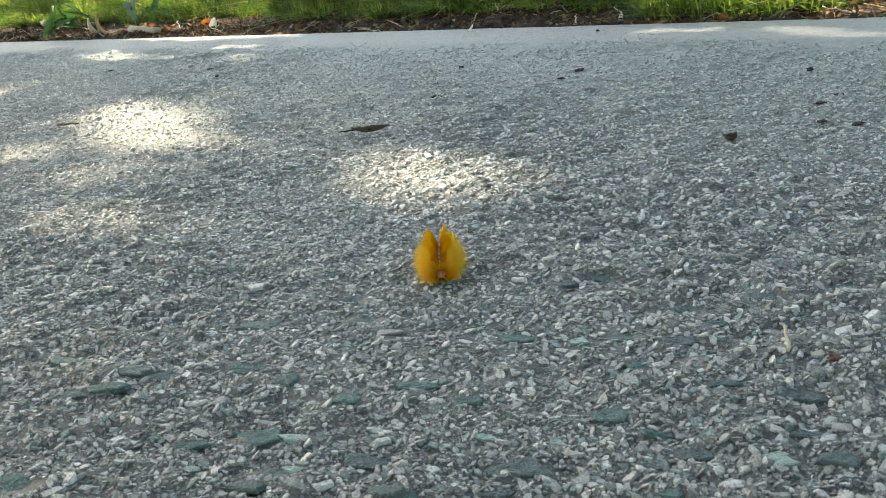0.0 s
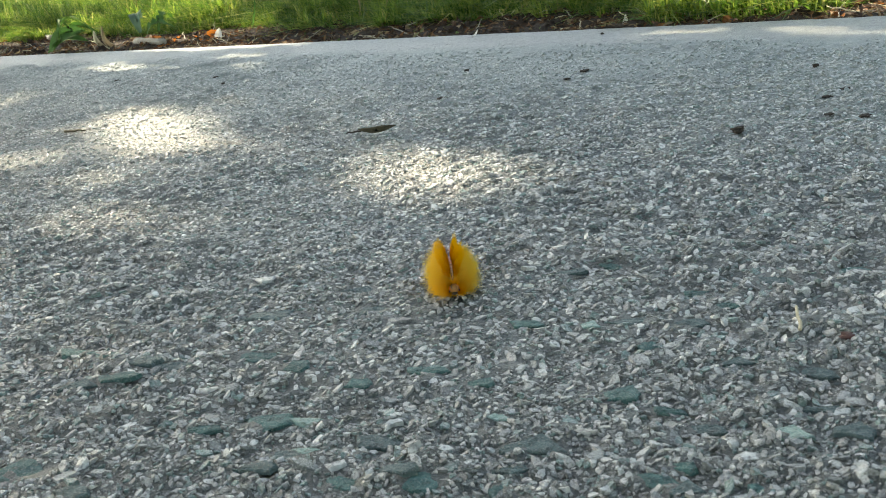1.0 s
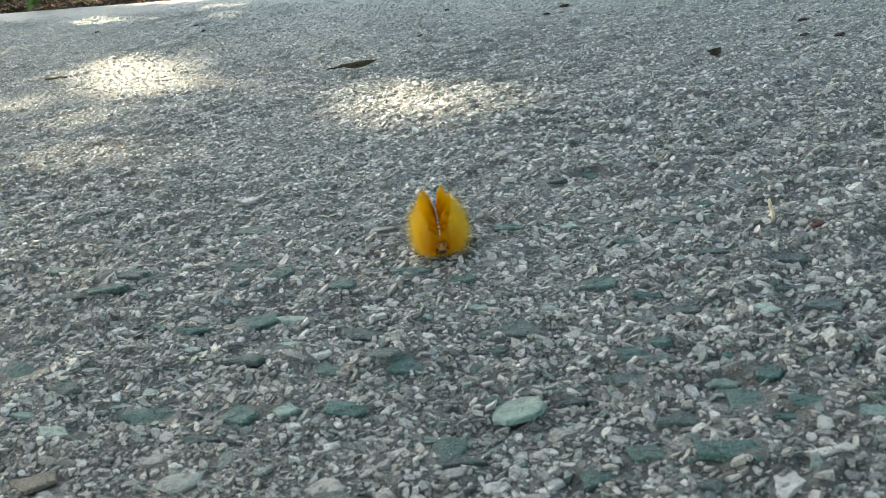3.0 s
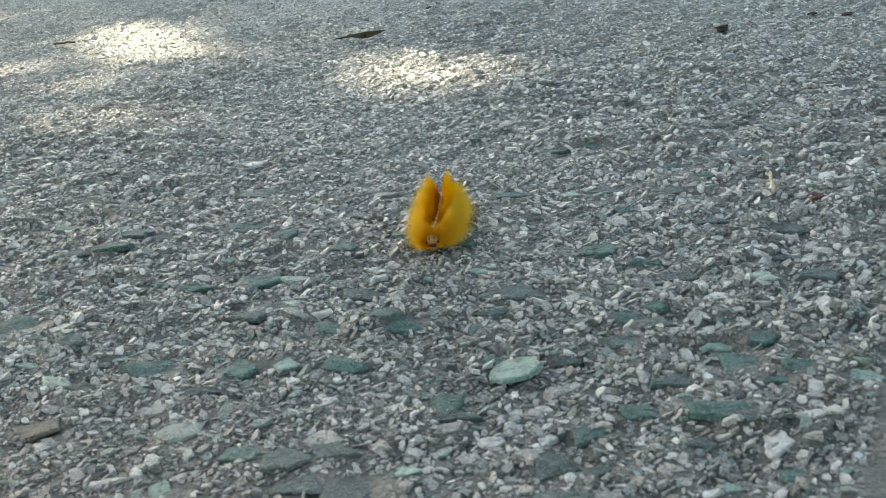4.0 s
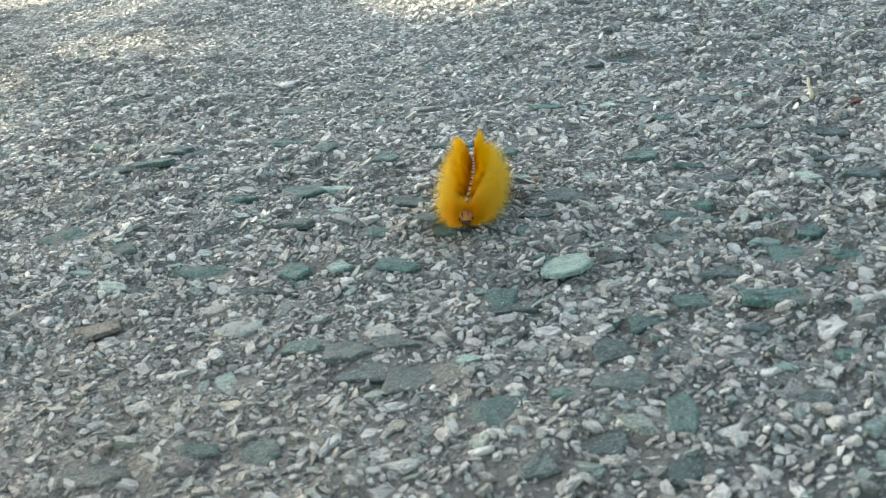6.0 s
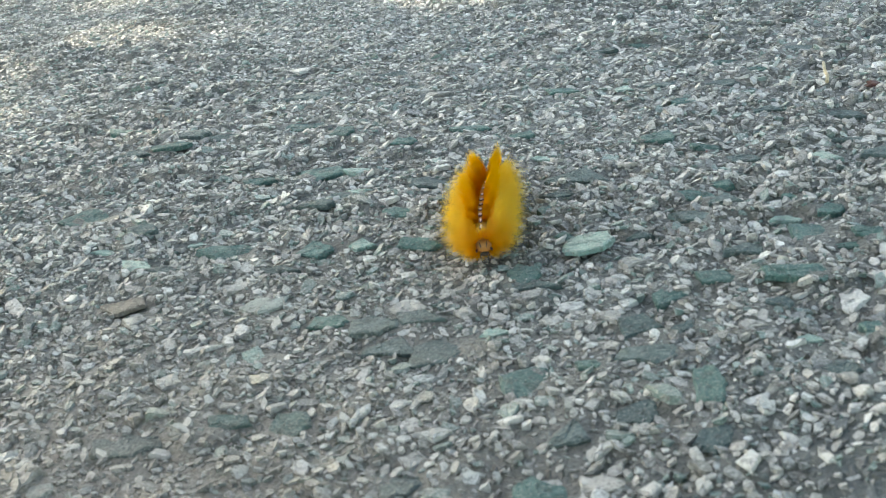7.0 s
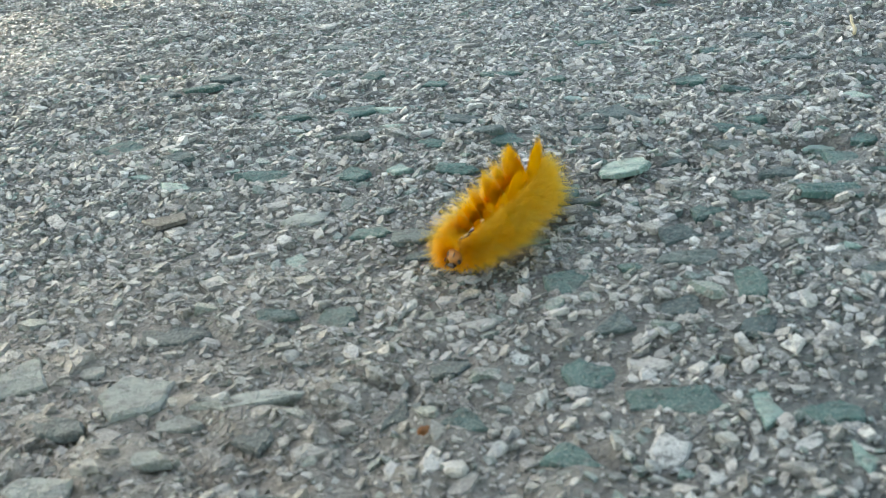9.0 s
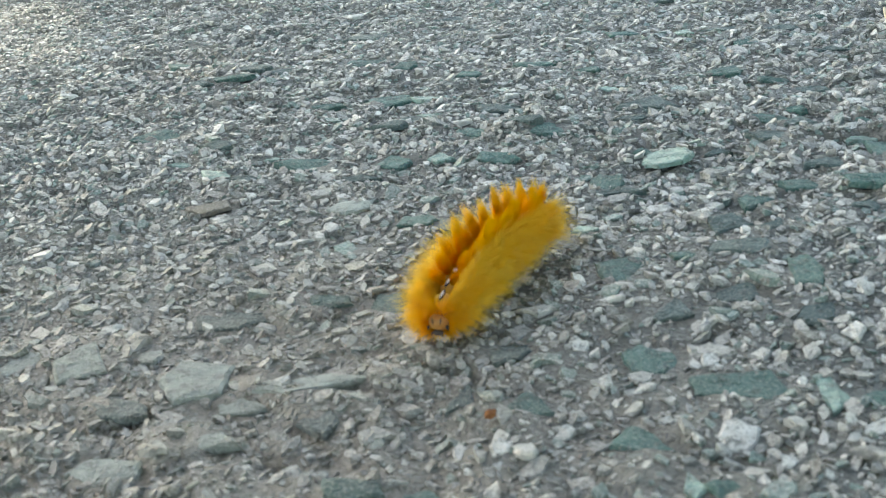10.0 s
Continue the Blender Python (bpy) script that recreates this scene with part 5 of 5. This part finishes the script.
def openness(x, y):
    """How open the crown is above places of the ground, 0 to 1."""
    best = np.zeros_like(x)
    gaps = ((-0.164, 1.063, 0.145, 0.215, -34, 105, 1), (-0.236, 1.133, 0.135, 0.078, -26, 108, 0.7), (0.082, 0.763, 0.119, 0.092, -28, 92, 1),
            (-0.059, 1.110, 0.21, 0.060, -35, 99, 0.86), (0.022, 1.076, 0.10, 0.055, -39, 95, 0.84), (0.03, 0.907, 0.18, 0.18, -33, 95, 0.70))
    slits = ((-0.261, 1.675, 0.31, 0.105, -40.5, 103, 1), (-0.145, 1.580, 0.20, 0.058, -41, 100, 0.9), (-0.165, 1.487, 0.11, 0.055, -45, 101, 1), (-0.360, 1.593, 0.16, 0.085, -38, 107, 1),
             (-0.246, 1.489, 0.085, 0.060, -43, 104, 1), (-0.147, 1.386, 0.10, 0.060, -43, 101, 1))
    streaks = ((0.292, 1.150, 0.10, 0.030, -45, 80, 1), (0.375, 1.072, 0.165, 0.014, -45, 75, 1), (0.404, 1.004, 0.120, 0.014, -45, 73, 1),
               (0.440, 1.124, 0.17, 0.036, -39, 73, 1), (0.447, 1.168, 0.30, 0.12, -40, 73, 1), (0.155, 1.172, 0.045, 0.040, -45, 87, 0.95), (0.26, 0.987, 0.06, 0.03, -42, 80, 0.6),
               (-0.14, 0.71, 0.28, 0.26, -28, 108, 0.86), (-0.22, 0.78, 0.44, 0.40, -28, 110, 0.76), (-0.36, 1.12, 0.75, 0.80, -36, 106, 0.76))
    for cx, cy, w, d, turn, lean, amount in gaps + slits + streaks:
        best = np.maximum(best, amount * inside(x, y, cx, cy, w, d, turn, lean))
    u = x * ALONG.x + (y - EDGE_Y) * ALONG.y
    v = x * ACROSS.x + (y - EDGE_Y) * ACROSS.y
    sunny = ((v > 0.01) & (u < -0.27 - 0.25 * v)) | ((v > 0.05) & (u > 0.34 - 0.4 * v))
    patchy = np.where(lattice(u, v, 0.11, 71) < np.where(u < -0.75, 0.50, 0.30), 0.72, 1.0)
    return np.maximum(best, np.where(sunny, patchy, 0.0))


def inside(x, y, cx, cy, w, d, turn, lean):
    """Whether places lie in a slanted oval, w long towards turn and d long towards lean (degrees)."""
    ax, ay, bx, by = math.cos(radians(turn)), math.sin(radians(turn)), math.cos(radians(lean)), math.sin(radians(lean))
    det = ax * by - ay * bx
    a, b = ((x - cx) * by - (y - cy) * bx) / det / (w / 2), (ax * (y - cy) - ay * (x - cx)) / det / (d / 2)
    return (a * a + b * b < 1).astype(float)


def shade_tree():
    tree = tagged(new("tree"), "leafy broad-leaved tree that shades the path", "tree")
    middle = Vector((-0.2, 1.2, 0)) + SUN_TO * 5.9
    foot = Vector((-4.6, 5.2, -0.02))
    fork = foot.lerp(middle, 0.25) + Vector((0, 0, 1.3))
    part("trunk", rod_mesh("trunk", [foot, foot.lerp(fork, 0.08) + Vector((0, 0, 0.2)), foot.lerp(fork, 0.35), foot.lerp(fork, 0.7) + Vector((0.04, 0, 0)), fork], 0.24, 0.13, M_BARK, 14, 0.08, 2), tree)
    for k in range(9):
        a = 2 * math.pi * k / 9
        end = middle + Vector((math.cos(a) * 1.6, math.sin(a) * 1.4, 0.75 + 0.35 * math.sin(3 * a)))
        pts = [fork.lerp(end, s / 7) + Vector((0, 0, 0.45 * math.sin(math.pi * s / 7))) for s in range(8)]
        part("limb", rod_mesh("limb", pts, 0.05, 0.006, M_BARK, 8, 0.12, 10 + k), tree)
    # a low bough over the edge of the path
    for k in range(4):
        end = verge_point(-0.9 + 0.5 * k, 0.15, 0) + SUN_TO * 1.62
        pts = [fork.lerp(end, s / 8) + Vector((0, 0, 0.25 * math.sin(math.pi * s / 8))) for s in range(9)]
        part("limb", rod_mesh("limb", pts, 0.035, 0.003, M_BARK, 8, 0.12, 30 + k), tree)
    # leaves; the crown has gaps where the sun reaches the ground
    r = np.random.default_rng(5)
    way = np.array(SUN_TO)
    V, F, base = [], [], 0
    step = 0.036
    for layer in range(7):
        gx, gy = np.meshgrid(np.arange(-2.3, 1.7, step), np.arange(-0.6, 4.2, step))
        x = gx.ravel() + r.uniform(-0.6, 0.6, gx.size) * step
        y = gy.ravel() + r.uniform(-0.6, 0.6, gx.size) * step
        reach = 0.012
        o = np.max([openness(x + a * reach, y + b * reach) for a, b in ((0, 0), (1, 0), (-1, 0), (0, 1), (0, -1))], axis=0)
        keep = r.random(len(x)) > np.where(o > 0.995, 1.0, 1 - (1 - o) ** 0.55)
        # the crown is a ragged dome; its upper leaves stand back from the gaps
        shrink = 1.0 if layer < 4 else 0.92 - 0.2 * (layer - 4)
        rim = ((x + 0.35) / 2.05) ** 2 + ((y - 1.75) / 2.45) ** 2
        keep &= rim < (shrink * (0.72 + 0.5 * lattice(x, y, 0.45, 81) + 0.25 * (lattice(x, y, 0.14, 82) - 0.5))) ** 2
        if layer > 3:
            keep &= (o < 0.01) & (r.random(len(x)) < 0.8)
        x, y = x[keep], y[keep]
        n = len(x)
        size = r.uniform(0.026, 0.040, n)
        across = x * ACROSS.x + (y - EDGE_Y) * ACROSS.y
        far = np.where((across > -0.20) & (across < 0.55) & (layer < 4), 1.5 + 0.10 * layer, 5.2 + 0.4 * layer) + r.uniform(-0.12, 0.12, n) + 0.2 * np.sin(2.1 * x + 1) * np.cos(1.7 * y)
        c = np.column_stack([x, y, np.zeros(n)]) + way * far[:, None]
        q = way + np.column_stack([r.uniform(-0.5, 0.5, n), r.uniform(-0.5, 0.5, n), r.uniform(-0.2, 0.4, n)])
        q /= np.linalg.norm(q, axis=1, keepdims=True)
        a = np.cross(q, np.column_stack([r.uniform(-1, 1, n), r.uniform(-1, 1, n), np.full(n, 0.3)]))
        a /= np.linalg.norm(a, axis=1, keepdims=True)
        b = np.cross(q, a)
        leaf = np.array([(-0.5, 0, 0), (-0.15, -0.46, 0.10), (0.05, 0, -0.04), (-0.15, 0.46, 0.10), (0.22, -0.36, 0.05), (0.22, 0.36, 0.05), (0.62, 0, 0.06)])
        p = c[:, None] + (leaf[None, :, :1] * a[:, None] + leaf[None, :, 1:2] * b[:, None] + leaf[None, :, 2:] * q[:, None]) * size[:, None, None] * 1.35
        V.append(p.reshape(-1, 3))
        tri = np.array([(0, 1, 2), (0, 2, 3), (1, 4, 2), (2, 5, 3), (2, 4, 6), (2, 6, 5)])
        F.append((tri[None] + (base + np.arange(n) * 7)[:, None, None]).reshape(-1, 3))
        base += n * 7
    crown = part("crown", mesh_of("crown", np.concatenate(V), np.concatenate(F), M_CROWN), tree)
    tagged(crown, kind="stuff")


def sky_blocking_tree():
    """Unseen, added to block sky light: a crown over the path from the other side."""
    tree = tagged(new("tree"), "unseen broad-leaved tree added to block sky light over the path", "tree")
    r = np.random.default_rng(9)
    foot, mid = Vector((2.6, -4.0, -0.02)), Vector((1.2, -2.2, 3.0))
    fork = Vector((2.0, -4.0, 2.1))
    part("trunk", rod_mesh("trunk", [foot, foot.lerp(fork, 0.3), foot.lerp(fork, 0.6), fork], 0.26, 0.15, M_BARK, 14, 0.08, 3), tree)
    for k in range(10):
        a = 2 * math.pi * k / 10
        end = mid + Vector((math.cos(a) * 3.0, math.sin(a) * 2.3, 0.7 * math.sin(3 * a)))
        pts = [fork.lerp(end, s / 7) + Vector((0, 0, 0.6 * math.sin(math.pi * s / 7))) for s in range(8)]
        part("limb", rod_mesh("limb", pts, 0.06, 0.01, M_BARK, 8, 0.12, 40 + k), tree)
    n = 34000
    d = r.normal(0, 1, (n, 3))
    d /= np.linalg.norm(d, axis=1, keepdims=True)
    c = np.array(mid) + d * np.array([4.2, 3.2, 1.9]) * (0.55 + 0.45 * r.random((n, 1))) * (1 + 0.15 * np.sin(5 * d[:, :1] + 3 * d[:, 1:2]))
    q = r.normal(0, 0.6, (n, 3)) + np.array([0, 0, 1.0])
    q /= np.linalg.norm(q, axis=1, keepdims=True)
    a = np.cross(q, r.normal(0, 1, (n, 3)))
    a /= np.linalg.norm(a, axis=1, keepdims=True)
    b = np.cross(q, a)
    leaf = np.array([(-0.5, 0, 0), (-0.15, -0.46, 0.10), (0.05, 0, -0.04), (-0.15, 0.46, 0.10), (0.22, -0.36, 0.05), (0.22, 0.36, 0.05), (0.62, 0, 0.06)])
    p = c[:, None] + (leaf[None, :, :1] * a[:, None] + leaf[None, :, 1:2] * b[:, None] + leaf[None, :, 2:] * q[:, None]) * r.uniform(0.12, 0.20, n)[:, None, None]
    tri = np.array([(0, 1, 2), (0, 2, 3), (1, 4, 2), (2, 5, 3), (2, 4, 6), (2, 6, 5)])
    F = (tri[None] + (np.arange(n) * 7)[:, None, None]).reshape(-1, 3)
    tagged(part("crown", mesh_of("crown", p.reshape(-1, 3), F, M_CROWN), tree), kind="stuff")


shade_tree()
sky_blocking_tree()

motions()
